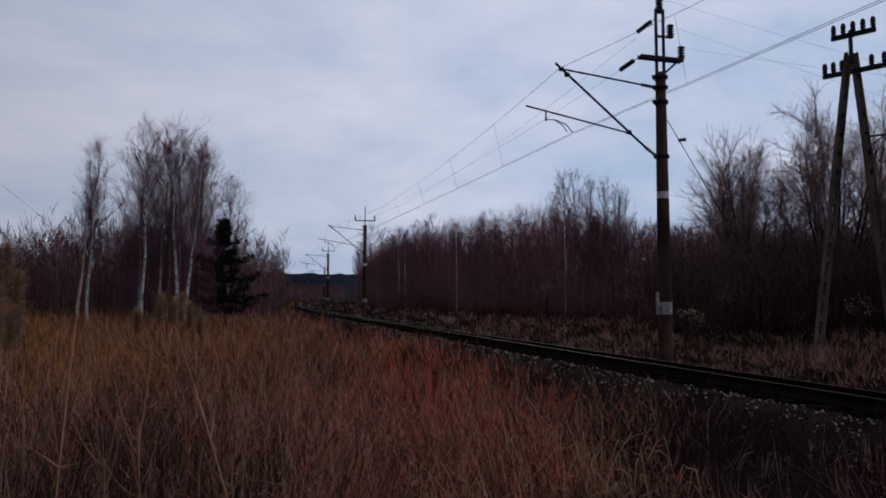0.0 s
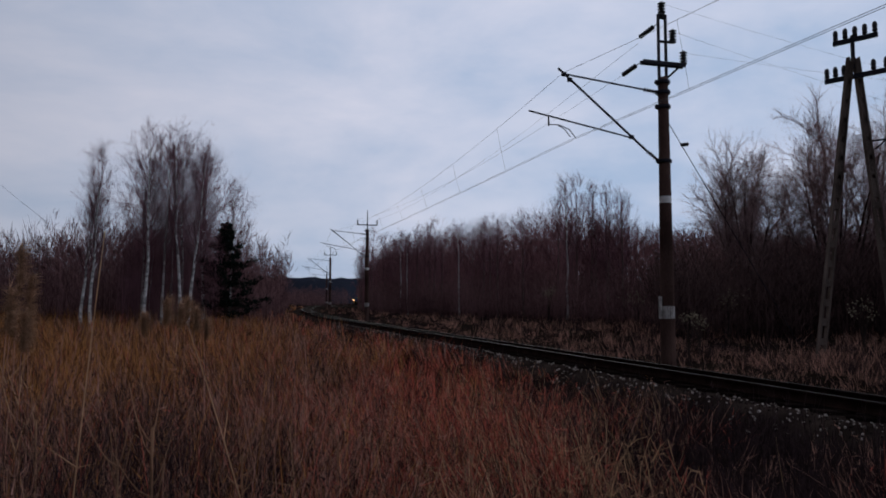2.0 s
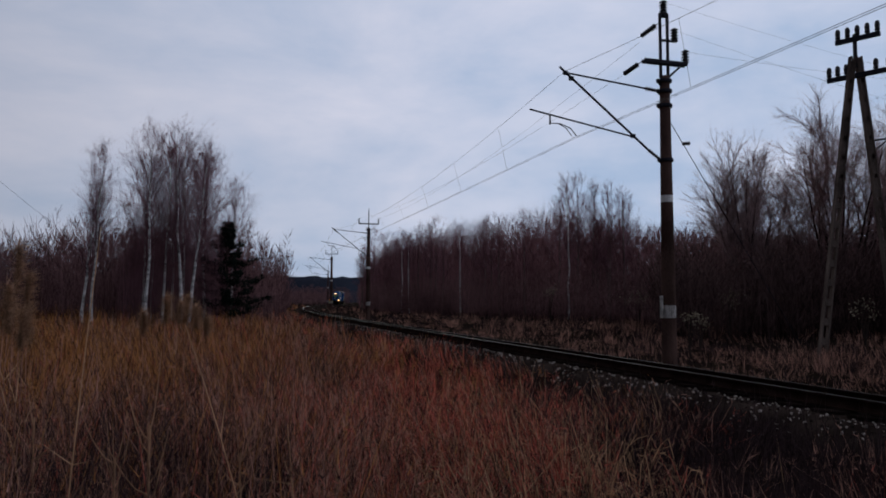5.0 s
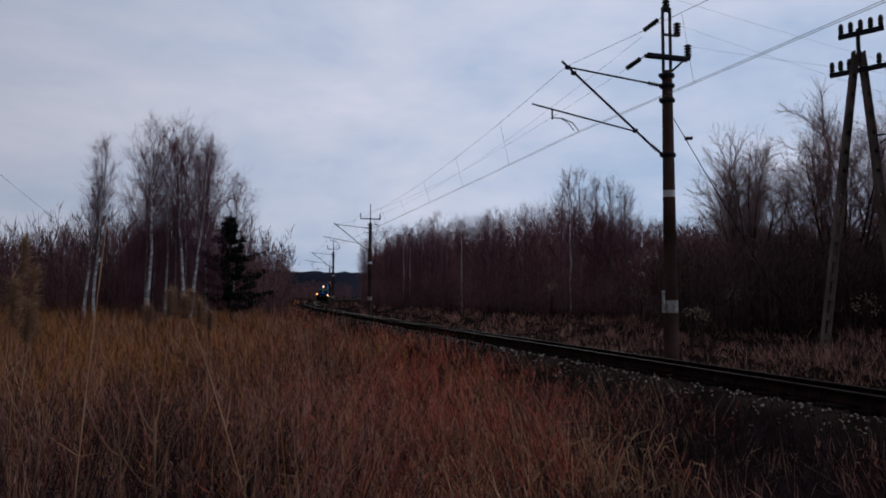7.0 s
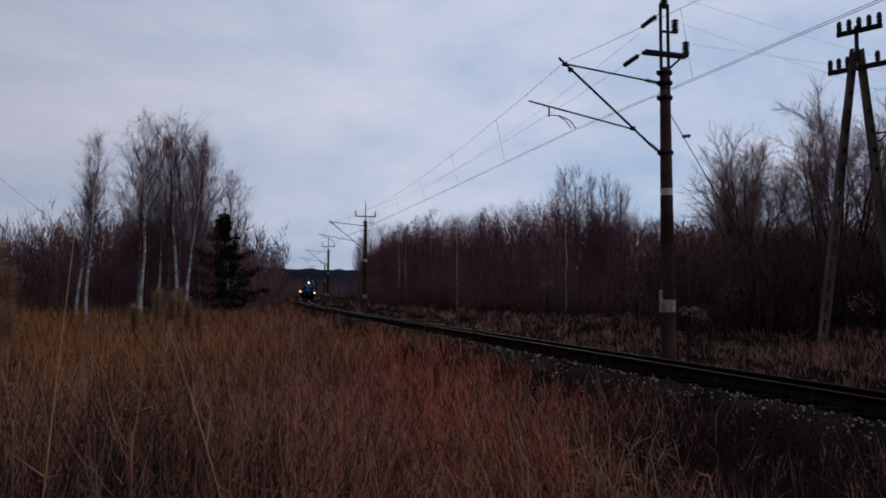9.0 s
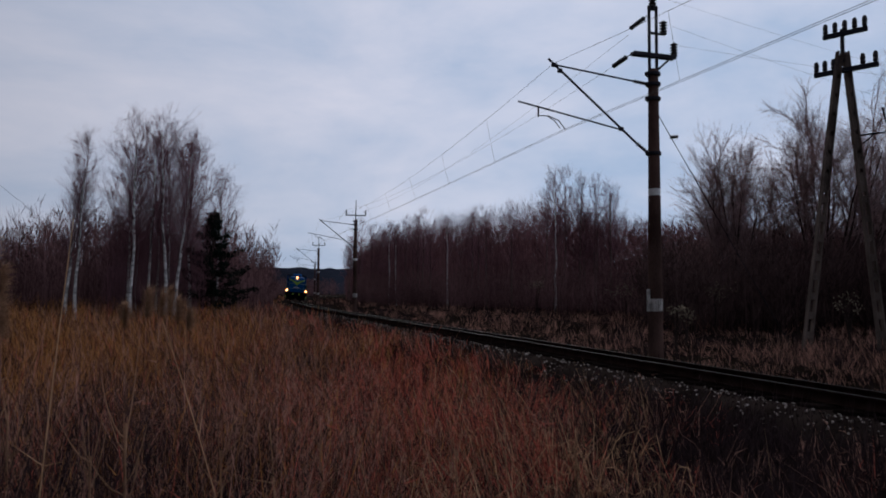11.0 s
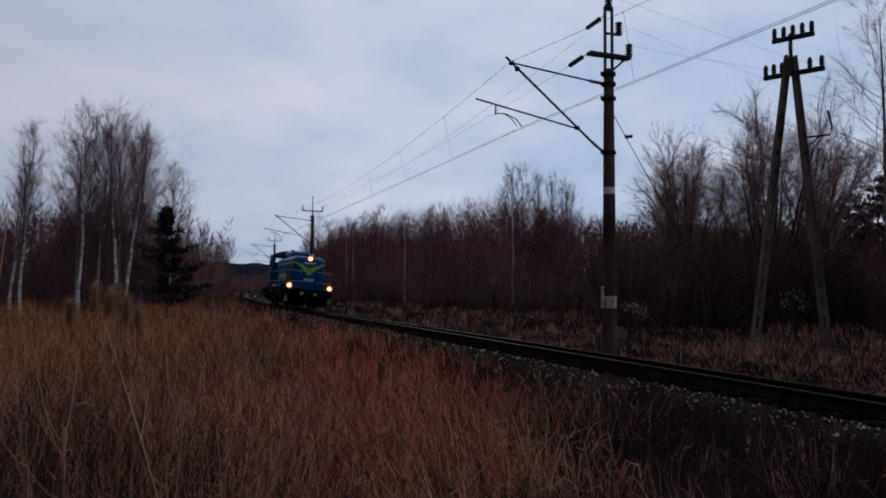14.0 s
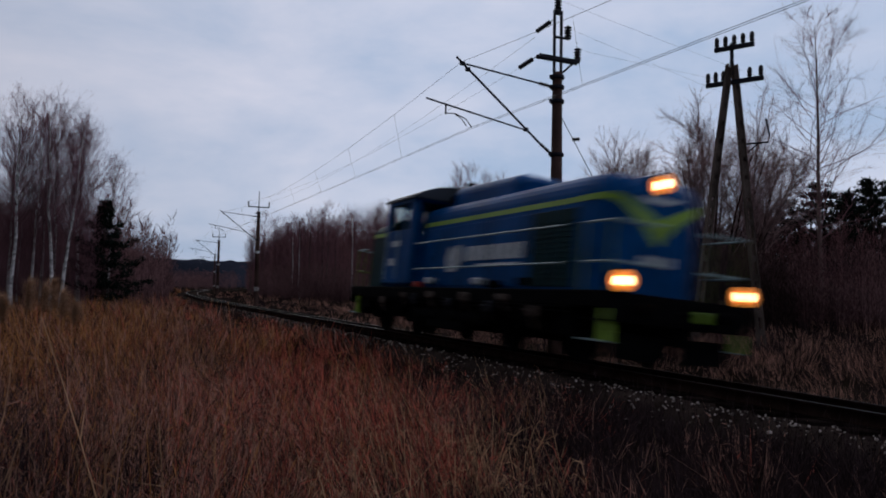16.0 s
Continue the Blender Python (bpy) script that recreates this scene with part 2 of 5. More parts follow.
def ground_z(x, y):
    x, y = np.asarray(x, float), np.asarray(y, float)
    o = off_track(x, y)
    base = -0.5 + 0.07 * np.sin(x * 0.31 + 1.1) * np.sin(y * 0.27) + 0.035 * np.sin(x * 0.9 + y * 0.7) + 0.12 * np.exp(-(x * x + y * y) / 60)
    ditch = -0.18 * np.exp(-((o + 4.6) / 1.0) ** 2)
    bank = 0.22 * np.clip((o - 9) / 20, 0, 1)
    return base + ditch + bank


def build_ground():
    radii = np.concatenate([[0], np.geomspace(0.6, 3000, 120)])
    na = 220
    ang = np.linspace(0, math.tau, na, endpoint=False)
    X, Y = np.outer(radii, np.cos(ang)), np.outer(radii, np.sin(ang))
    V = np.stack([X, Y, ground_z(X, Y)], -1).reshape(-1, 3)
    i, j = np.meshgrid(np.arange(len(radii) - 1), np.arange(na), indexing="ij")
    a, b = i * na + j, i * na + (j + 1) % na
    F = np.stack([a, a + na, b + na, b], -1).reshape(-1, 4)
    g = new("ground", array_mesh("ground", V, F, M_SOIL))
    tagged(g, "dark brown soil of a winter meadow", "ground", kind="structure")
    g.data.polygons.foreach_set("use_smooth", [True] * len(g.data.polygons))


def sweep(profile, s0, s1, step, mat, name, closed=True):
    S = np.arange(s0, s1, step)
    V, F, k = [], [], len(profile)
    for s in S:
        p, d = on_track(s)
        for o, z in profile:
            V.append((p.x + d.y * o, p.y - d.x * o, z - (o + 0.75) * CANT))
    for i in range(len(S) - 1):
        for j in range(k if closed else k - 1):
            a, b = i * k + j, i * k + (j + 1) % k
            F.append((a, b, b + k, a + k))
    return array_mesh(name, V, F, mat)


def build_track():
    track = thing("railway_track", "single railway track on dark stony ballast", "track")
    tagged(track, kind="structure")
    s0, s1 = s_at(-30), s_at(400)
    bed = new("ballast_bed", sweep([(-3.1, -0.75), (-1.75, -0.24), (1.75, -0.24), (3.1, -0.75)], s0, s1, 2.0, M_BALLAST, "ballast_bed"))
    bed.parent = track
    prof = [(-0.0725, -0.172), (0.0725, -0.172), (0.0725, -0.158), (0.012, -0.14), (0.010, -0.045), (0.036, -0.034), (0.036, -0.004), (0.028, 0.0), (-0.028, 0.0), (-0.036, -0.004), (-0.036, -0.034), (-0.010, -0.045), (-0.012, -0.14), (-0.0725, -0.158)]
    for side in (-0.7535, 0.7535):
        r = new("rail", sweep([(o + side, z) for o, z in prof], s0, s1, 1.0, [M_RAIL, M_RAILTOP], "rail"))
        r.parent = track
        for i, f in enumerate(r.data.polygons):
            f.material_index = 1 if i % 14 in (6, 7, 8) else 0
    bm = bmesh.new()
    box(bm, (0, 0, -0.255), (2.5, 0.25, 0.15), 0.015)
    for o in (-0.7535, 0.7535):
        box(bm, (o, 0, -0.176), (0.34, 0.16, 0.016))
    me = mesh_of("sleeper", bm, M_SLEEPER)
    for i in range(170):
        p, d = on_track(s_at(2) + i * 0.62)
        ob = new("sleeper", me)
        ob.parent = track
        ob.matrix_basis = pose(p.x, p.y, -0.75 * CANT - random.uniform(0.0, 0.006), 0, 5.2, math.degrees(math.atan2(d.y, d.x)) - 90 + random.uniform(-0.6, 0.6))


def build_stones():
    """Loose crushed stone over the bed and its shoulder."""
    rng = np.random.default_rng(5)
    ico = bmesh.new()
    bmesh.ops.create_icosphere(ico, subdivisions=1, radius=1.0)
    iv, fi = np.array([v.co[:] for v in ico.verts]), np.array([[v.index for v in f.verts] for f in ico.faces])
    ico.free()
    n = 5500
    y = 4 + 46 * rng.random(n) ** 1.5
    o = np.where(rng.random(n) < 0.55, rng.normal(-1.8, 0.38, n), rng.uniform(-1.3, 2.4, n))
    x = np.interp(y, TY, TX) + o * 0.958
    y = y + o * 0.286
    oo = np.abs(o)
    z = np.where(oo < 1.75, -0.24, -0.24 - (oo - 1.75) * 0.378) - (o + 0.75) * CANT
    r = rng.uniform(0.008, 0.02, n) * (1 + 0.3 * rng.random(n))
    sc = r[:, None] * rng.uniform(0.5, 1.4, (n, 3))
    jit = rng.uniform(0.6, 1.3, (n, len(iv), 1))
    th = rng.uniform(0, math.tau, n)
    P = iv[None] * jit * sc[:, None, :]
    c, s = np.cos(th)[:, None], np.sin(th)[:, None]
    Q = np.stack([P[..., 0] * c - P[..., 1] * s, P[..., 0] * s + P[..., 1] * c, P[..., 2]], -1) + np.stack([x, y, z + r * 0.35], -1)[:, None]
    F = (fi[None] + (np.arange(n) * len(iv))[:, None, None]).reshape(-1, 3)
    tagged(new("ballast_stones", array_mesh("ballast_stones", Q.reshape(-1, 3), F, M_STONE)), "pale crushed stones scattered along the track shoulder", "gravel", kind="stuff")


def build_ridge():
    """The wooded ridge that closes the distance all round."""
    rng = np.random.default_rng(8)
    n = 720
    a = np.linspace(0, math.tau, n, endpoint=False)
    h = 23.5 + 4 * np.sin(a * 3 + 0.4) + 3 * np.sin(a * 7 + 2) + rng.uniform(-0.8, 0.8, n)
    V = np.concatenate([np.stack([r * np.cos(a), r * np.sin(a), zz], -1) for r, zz in ((640, np.full(n, -2.0)), (690, h * 0.8), (720, h), (820, np.full(n, -2.0)))])
    j = np.arange(n)
    F = np.concatenate([np.stack([k * n + j, k * n + (j + 1) % n, (k + 1) * n + (j + 1) % n, (k + 1) * n + j], -1) for k in range(3)])
    tagged(new("backdrop_ridge", array_mesh("backdrop_ridge", V, F, M_HILL)), "low wooded ridge on the horizon, tinted blue-grey for haze", "hill", kind="structure")


build_ground()
build_ridge()
build_track()
build_stones()


# ---- overhead line ----
MAST_OFF = 2.74
MAST_S = [s_at(19.4) + k for k in (0.0, 45.6, 89.0, 152.0)]


def insulator(bm, a, b, r, sheds=5):
    """A ribbed insulator between two points."""
    a, b = Vector(a), Vector(b)
    q = Matrix.Translation(a) @ (b - a).to_track_quat("Z", "Y").to_matrix().to_4x4()
    L, prof = (b - a).length, [(r * 0.4, 0)]
    for i in range(sheds):
        z = L * (i + 0.2) / sheds
        prof += [(r * 0.55, z), (r, z + L * 0.25 / sheds), (r * 0.55, z + L * 0.5 / sheds)]
    lathe(bm, prof + [(r * 0.4, L)], 10, q)
    return bm


def build_bracket(mast):
    """The swivelling bracket over the track; in the mast's space the track lies towards -x."""
    br = part("bracket", pipe(bmesh.new(), [(-0.62, 0, 7.2), (-3.08, 0, 7.43)], 0.026, 8), M_STEEL, mast)
    bm = bmesh.new()
    tube(bm, (-3.2, 0, 7.57), (-0.55, 0, 5.48), 0.032, n=8)
    tube(bm, (-1.02, 0, 5.82), (-4.06, 0, 6.35), 0.024, n=8)
    for x, z in ((-1.02, 5.84), (-3.03, 7.42), (-2.86, 7.28)):
        box(bm, (x, 0, z), (0.13, 0.09, 0.11), 0.015)
    part("diagonal_strut", bm, M_STEEL, br)
    bm = bmesh.new()
    tube(bm, (-3.49, 0, 6.25), (-3.49, 0, 5.98), 0.022, n=6)
    pipe(bm, [(-3.5, 0, 6.02), (-3.2, 0, 6.03), (-2.9, 0, 5.93), (-2.72, 0, 5.72)], 0.014)
    pipe(bm, [(-3.2, 0.05, 6.03), (-3.0, 0.05, 5.93), (-2.84, 0.05, 5.74)], 0.012)
    part("steady_arm", bm, M_STEEL, br)
    for a, b in (((-0.62, 0, 7.2), (-0.2, 0, 7.16)), ((-0.55, 0, 5.48), (-0.2, 0, 5.24))):
        part("insulator", insulator(bmesh.new(), a, b, 0.06), M_PORC, br, "dark brown ribbed insulator")
    for z in (7.16, 5.22, 6.75, 7.45):
        bm = bmesh.new()
        lathe(bm, [(0.19, z - 0.05), (0.2, z - 0.03), (0.2, z + 0.03), (0.19, z + 0.05)], 12)
        box(bm, (-0.2, 0, z), (0.1, 0.09, 0.1), 0.01)
        part("clamp", bm, M_STEEL, mast)


def pole_radius(z):
    return 0.205 - 0.0085 * (z + 0.5)


def paint_band(z0, z1):
    bm = bmesh.new()
    lathe(bm, [(pole_radius(z0) + 0.003, z0), (pole_radius(z1) + 0.003, z1)], 16)
    return bm


def build_mast(s, top):
    p, d = on_track(s, MAST_OFF + (0.4 if s == MAST_S[2] else 0.0))
    z0 = -0.05
    mast = thing("catenary_mast", "brown concrete catenary mast with steel bracket and white painted bands" if top else "concrete catenary mast with crossarm along the railway", "mast", "masts along the line", pose(p.x, p.y, z0, 0, 0, math.degrees(math.atan2(d.y, d.x)) - 90))
    bm = bmesh.new()
    lathe(bm, [(0.21, -0.9), (pole_radius(0), 0.0), (pole_radius(4), 4.0), (pole_radius(7.5), 7.55), (0.1, 7.6)], 18)
    part("pole", bm, M_CONCRETE, mast, smooth=True)
    part("painted_band", paint_band(4.05, 4.24), M_FRESHWHITE, mast, "white painted band")
    part("painted_band", paint_band(0.88, 1.22), M_WHITE, mast, "flaking white painted band")
    build_bracket(mast)
    if top:
        bm = bmesh.new()
        box(bm, (-0.235, -0.02, 1.18), (0.04, 0.12, 0.6), 0.006)
        part("number_plate", bm, M_WHITE, mast, "narrow white plate")
        bm = bmesh.new()
        for x in (-0.115, 0.115):
            box(bm, (x, 0, 8.35), (0.055, 0.09, 2.1), 0.008)
        for z in (7.45, 8.0, 8.62, 9.3):
            box(bm, (0, 0, z), (0.26, 0.07, 0.06), 0.006)
        tube(bm, (0, 0, 9.3), (0, 0, 9.42), 0.06, n=8)
        part("mast_top_frame", bm, M_STEEL, mast, "dark riveted steel frame")
        bm = bmesh.new()
        for yy in (-0.07, 0.07):
            box(bm, (0.02, yy, 7.98), (1.36, 0.045, 0.11), 0.006)
        for i in range(7):
            box(bm, (-0.58 + i * 0.2, 0, 7.98), (0.04, 0.13, 0.05))
        tube(bm, (0.1, 0, 7.55), (0.55, 0, 7.95), 0.03, n=6)
        part("crossarm", bm, M_STEEL, mast, "dark steel crossarm with lattice")
        for x, z in ((0.68, 8.03), (0.34, 8.62), (0.0, 9.38)):
            bm = bmesh.new()
            box(bm, (x, 0, z + 0.02), (0.16, 0.12, 0.06), 0.01)
            insulator(bm, (x, 0, z + 0.05), (x, 0, z + 0.38), 0.115, 4)
            if x == 0.34:
                box(bm, (0.22, 0, z), (0.3, 0.06, 0.05))
            part("pin_insulator", bm, M_PORC, mast, "dark upright insulator")
        for x, z in ((-0.66, 7.98), (-0.08, 9.16)):
            bm = bmesh.new()
            insulator(bm, (x - 0.02, 0.25, z - 0.03), (x - 0.05, 0.95, z - 0.1), 0.075, 6)
            tube(bm, (x, 0, z), (x - 0.02, 0.26, z - 0.03), 0.014, n=6)
            part("strain_insulator", bm, M_PORC, mast, "dark strain insulator")
    else:
        bm = bmesh.new()
        tube(bm, (0, 0, 7.5), (0, 0, 9.3), 0.05, 0.03, 8)
        part("mast_top", bm, M_STEEL, mast)
        part("crossarm", box(bmesh.new(), (0, 0, 7.98), (1.75, 0.09, 0.09), 0.01), M_STEEL, mast)
        for x in (-0.85, 0.85):
            part("pin_insulator", insulator(bmesh.new(), (x, 0, 8.0), (x, 0, 8.45), 0.08, 4), M_PORC, mast)
    return mast


def at_mast(i, x, z, y=0.0):
    s = MAST_S[i] if i >= 0 else MAST_S[0] - 46.0
    p, d = on_track(s, MAST_OFF + x, z - 0.05)
    return p + d * y


def hanging(a, b, sag, n=14):
    return [a.lerp(b, k / n) + Vector((0, 0, -4 * sag * (k / n) * (1 - k / n))) for k in range(n + 1)]


def build_wires():
    spans = [(i, i + 1) for i in range(-1, 3)]
    for i, j in spans:
        for dx in (-0.04, 0.04):
            w = new("contact_wire", mesh_of("contact_wire", pipe(bmesh.new(), hanging(at_mast(i, -2.76 + dx, 5.68 if i >= 0 else 5.02), at_mast(j, -2.76 + dx, 5.68), 0.04), 0.0055, 5), M_WIRE))
            tagged(w, "dark copper contact wire above the track", "overhead wire", "overhead wires")
        a, b = at_mast(i, -3.06 if i >= 0 else -2.6, 7.45 if i >= 0 else 6.75), at_mast(j, -3.06, 7.45)
        line = hanging(a, b, 0.95)
        tagged(new("messenger_wire", mesh_of("messenger_wire", pipe(bmesh.new(), line, 0.0055, 5), M_WIRE)), "thin dark messenger wire above the track", "overhead wire", "overhead wires")
        for k in range(1, 9):
            f = k / 9
            top = a.lerp(b, f) + Vector((0, 0, -4 * 0.95 * f * (1 - f)))
            low = at_mast(i, -2.76, 5.68 if i >= 0 else 5.02).lerp(at_mast(j, -2.76, 5.68), f)
            tagged(new("dropper", mesh_of("dropper", tube(bmesh.new(), top, low, 0.004, n=4), M_WIRE)), "thin dropper between messenger and contact wire", "overhead wire", "droppers")
    for i, j in spans[1:]:
        for x in (-0.85, 0.85):
            if i == 0:
                a = at_mast(0, -0.71 if x < 0 else -0.19, 7.88 if x < 0 else 8.87, 0.95)
            else:
                a = at_mast(i, x, 8.45)
            tagged(new("feeder_wire", mesh_of("feeder_wire", pipe(bmesh.new(), hanging(a, at_mast(j, x, 8.45), 0.7), 0.005, 4), M_WIRE)), "thin feeder wire along the masts", "overhead wire", "feeder wires")
    for (x, z), end in (((0.0, 9.72), (26.0, 26.0, 7.2)), ((0.34, 8.95), (26.0, 26.5, 5.9)), ((0.68, 8.36), (26.0, 25.5, 8.3))):
        tagged(new("feeder_wire", mesh_of("feeder_wire", pipe(bmesh.new(), hanging(at_mast(0, x, z), Vector(end), 0.25), 0.003, 4), M_WIRE)), "thin feeder wire branching off across the thicket", "overhead wire", "feeder wires")
    # guy of the first mast
    guy = thing("guy_wire", "steel guy wire with an insulator, tied to the mast", "guy wire")
    a, b = at_mast(0, 0.12, 6.36), Vector((12.0, 24.6, -0.6))
    part("wire", tube(bmesh.new(), a, b, 0.011, n=5), M_STEEL, guy)
    m = a.lerp(b, 0.085)
    part("insulator", insulator(bmesh.new(), m + Vector((-0.03, 0, 0)), m + Vector((0.19, -0.05, 0.01)), 0.075, 4), M_PORC, guy)
    # a single line over the meadow
    tagged(new("field_wire", mesh_of("field_wire", pipe(bmesh.new(), hanging(Vector((-18.6, 28, 6.95)), Vector((-38, 75, 7.3)), 0.1), 0.009, 4), M_WIRE)), "single dark wire over the meadow", "overhead wire")


def build_telegraph_pole():
    tp = thing("telegraph_pole", "two-legged concrete telegraph pole with two insulator crossarms", "telegraph pole")
    foot = float(ground_z(13, 23.3))
    apex = Vector((13.15, 23.3, 9.05))
    for fx in (11.72, 14.24):
        a, b = Vector((fx, 23.3, foot - 0.3)), apex + Vector((-0.09 if fx < 13 else 0.09, 0, 0.1))
        up = (b - a).normalized()
        side = Vector((1, 0, 0)) - up * up.x
        side.normalize()
        m = Matrix((side, up.cross(side) * -1, up)).transposed().to_4x4()
        m.translation = a
        L = (b - a).length
        bm = bmesh.new()
        for sx in (-1, 1):
            r = bmesh.ops.create_cube(bm, size=1.0, matrix=m @ Matrix.Translation((0, 0, L / 2)) @ Matrix.Diagonal((0.05, 0.17, L, 1)))
            for v in r["verts"]:
                q = m.inverted() @ v.co
                v.co = m @ Vector((q.x + sx * (0.105 - 0.035 * q.z / L), q.y, q.z))
        k = 0
        z = 0.2
        while z < L:
            h = 0.22 if z < 5.2 else 0.75
            box(bm, (0, 0, z), (0.17 - 0.05 * z / L, 0.13, h), 0.0, m)
            z += 0.62
        part("leg", bm, M_PALECONC, tp, "grey perforated concrete leg")
    part("post", box(bmesh.new(), (13.15, 23.3, 9.35), (0.1, 0.1, 1.1), 0.01), M_STEEL, tp)
    ar = Matrix.Rotation(radians(-46), 4, "Z")
    for z, half, spots in ((9.72, 0.66, (-0.58, -0.29, 0.0, 0.29, 0.58)), (8.52, 0.95, (-0.88, -0.62, -0.36, 0.5, 0.86))):
        m = Matrix.Translation((13.17, 23.18, z)) @ ar
        arm = part("crossarm", box(bmesh.new(), (0, 0, 0), (half * 2, 0.1, 0.16), 0.012, m), M_STEEL, tp, "dark wooden crossarm")
        for sx in spots:
            bm = bmesh.new()
            tube(bm, m @ Vector((sx, 0, 0.03)), m @ Vector((sx, 0, 0.2)), 0.012, n=6)
            lathe(bm, [(0.06, 0.1), (0.085, 0.14), (0.07, 0.22), (0.085, 0.28), (0.07, 0.38), (0.04, 0.43)], 8, m @ Matrix.Translation((sx, 0, 0)))
            part("insulator", bm, M_PORC, arm, "dark bell insulator")
    bm = bmesh.new()
    pipe(bm, [(13.62, 23.25, 6.42), (14.25, 22.95, 6.46), (14.3, 22.93, 6.7), (14.18, 22.95, 7.25)], 0.028)
    tube(bm, (13.7, 23.25, 6.15), (14.0, 23.08, 6.44), 0.02, n=6)
    part("side_bracket", bm, M_STEEL, tp)


for k, s in enumerate(MAST_S[:4]):
    build_mast(s, k == 0)
build_wires()
build_telegraph_pole()


# ---- the locomotive ----
M_BLUE = material("blue_body_paint", (0.001, 0.062, 0.205), 0.45, var=0.25, scale=1.1, fine=25, bump=0.06, spec=0.035)
M_TEAL = material("dark_green_panel", (0.003, 0.026, 0.030), 0.6, var=0.3, scale=1.5, fine=30, bump=0.1, spec=0.06)
M_LIME = material("yellow_green_paint", (0.24, 0.4, 0.03), 0.5, var=0.25, scale=3, fine=40, bump=0.05)
M_PALE = material("pale_lettering", (0.5, 0.53, 0.55), 0.5, var=0.15, scale=4, fine=40, bump=0)
M_BLACK = material("sooty_black", (0.0045, 0.0045, 0.005), 0.85, var=0.4, scale=3, fine=40, bump=0.2, spec=0.01)
M_OLIVE = material("dark_yellow_green_paint", (0.15, 0.2, 0.035), 0.6, var=0.3, scale=3, fine=40, bump=0.05, spec=0.1)
M_ROOF = material("grimy_roof", (0.012, 0.02, 0.035), 0.6, var=0.4, scale=2, fine=30, bump=0.1)
M_RAILING = material("pale_blue_railing", (0.25, 0.36, 0.36), 0.5, var=0.2, scale=4, fine=40, bump=0)
M_GLASS = bpy.data.materials.new("cab_glass")
M_GLASS.use_nodes = True
_g = M_GLASS.node_tree.nodes["Principled BSDF"]
_g.inputs["Base Color"].default_value = (0.8, 0.9, 0.9, 1)
_g.inputs["Roughness"].default_value, _g.inputs["Transmission Weight"].default_value, _g.inputs["IOR"].default_value = 0.04, 1.0, 1.03
M_LAMP = glow("lit_headlamp", (1.0, 0.52, 0.24), 13.0)
# orange emission that stands in for the halo round the lit lenses
M_LAMP_RING = glow("lamp_halo_glow", (1.0, 0.3, 0.045), 1.05)
M_RED = material("red_paint", (0.35, 0.03, 0.02), 0.5, var=0.2, scale=4, fine=40, bump=0)


def hood_section(y, w, z0, z1, r, n=5):
    """Ring of a hood across the loco: straight sides with round shoulders."""
    pts = [(w / 2, z0)]
    for k in range(n + 1):
        a = math.pi / 2 * k / n
        pts.append((w / 2 - r + r * math.cos(a), z1 - r + r * math.sin(a)))
    return [Vector((x, y, z)) for x, z in pts] + [Vector((-x, y, z)) for x, z in reversed(pts)]


def hood(bm, rings):
    vr = [[bm.verts.new(p) for p in ring] for ring in rings]
    for a, b in zip(vr, vr[1:]):
        for k in range(len(a)):
            bm.faces.new((a[k], a[(k + 1) % len(a)], b[(k + 1) % len(a)], b[k]))
    bm.faces.new(vr[0])
    bm.faces.new(vr[-1][::-1])
    bmesh.ops.recalc_face_normals(bm, faces=bm.faces)
    return bm


def slab(bm, outline, y0, y1):
    """A plate with an outline in x, z between two y."""
    a = [bm.verts.new((x, y0, z)) for x, z in outline]
    b = [bm.verts.new((x, y1, z)) for x, z in outline]
    for k in range(len(a)):
        bm.faces.new((a[k], a[(k + 1) % len(a)], b[(k + 1) % len(a)], b[k]))
    bm.faces.new(a[::-1])
    bm.faces.new(b)
    bmesh.ops.recalc_face_normals(bm, faces=bm.faces)
    return bm


def side_slab(bm, outline, x0, x1):
    """A plate with an outline in y, z between two x."""
    a = [bm.verts.new((x0, y, z)) for y, z in outline]
    b = [bm.verts.new((x1, y, z)) for y, z in outline]
    for k in range(len(a)):
        bm.faces.new((a[k], a[(k + 1) % len(a)], b[(k + 1) % len(a)], b[k]))
    bm.faces.new(a[::-1])
    bm.faces.new(b)
    bmesh.ops.recalc_face_normals(bm, faces=bm.faces)
    return bm


def headlamp(loco, x, y, z, r):
    bm = bmesh.new()
    m = Matrix.Translation((x, y, z)) @ Matrix.Rotation(radians(-90), 4, "X")
    lathe(bm, [(r * 0.7, -0.2), (r * 1.12, -0.12), (r * 1.18, 0.03), (r * 1.05, 0.045)], 16, m)
    h = part("headlamp", bm, M_BLACK, loco, smooth=True)
    lens = bmesh.new()
    lathe(lens, [(r * 0.46, 0.05), (r * 0.44, 0.06), (r * 0.28, 0.075), (r * 0.08, 0.08)], 16, m)
    # added glowing ring: the lamp's orange halo as a solid rim
    ring = bmesh.new()
    lathe(ring, [(r * 1.04, 0.042), (r * 1.0, 0.052), (r * 0.48, 0.05), (r * 0.46, 0.046)], 16, m)
    part("halo_ring", ring, M_LAMP_RING, h, "glowing orange ring for the lamp's halo", smooth=True)
    part("lens", lens, M_LAMP, h, "warm glowing lens", smooth=True)


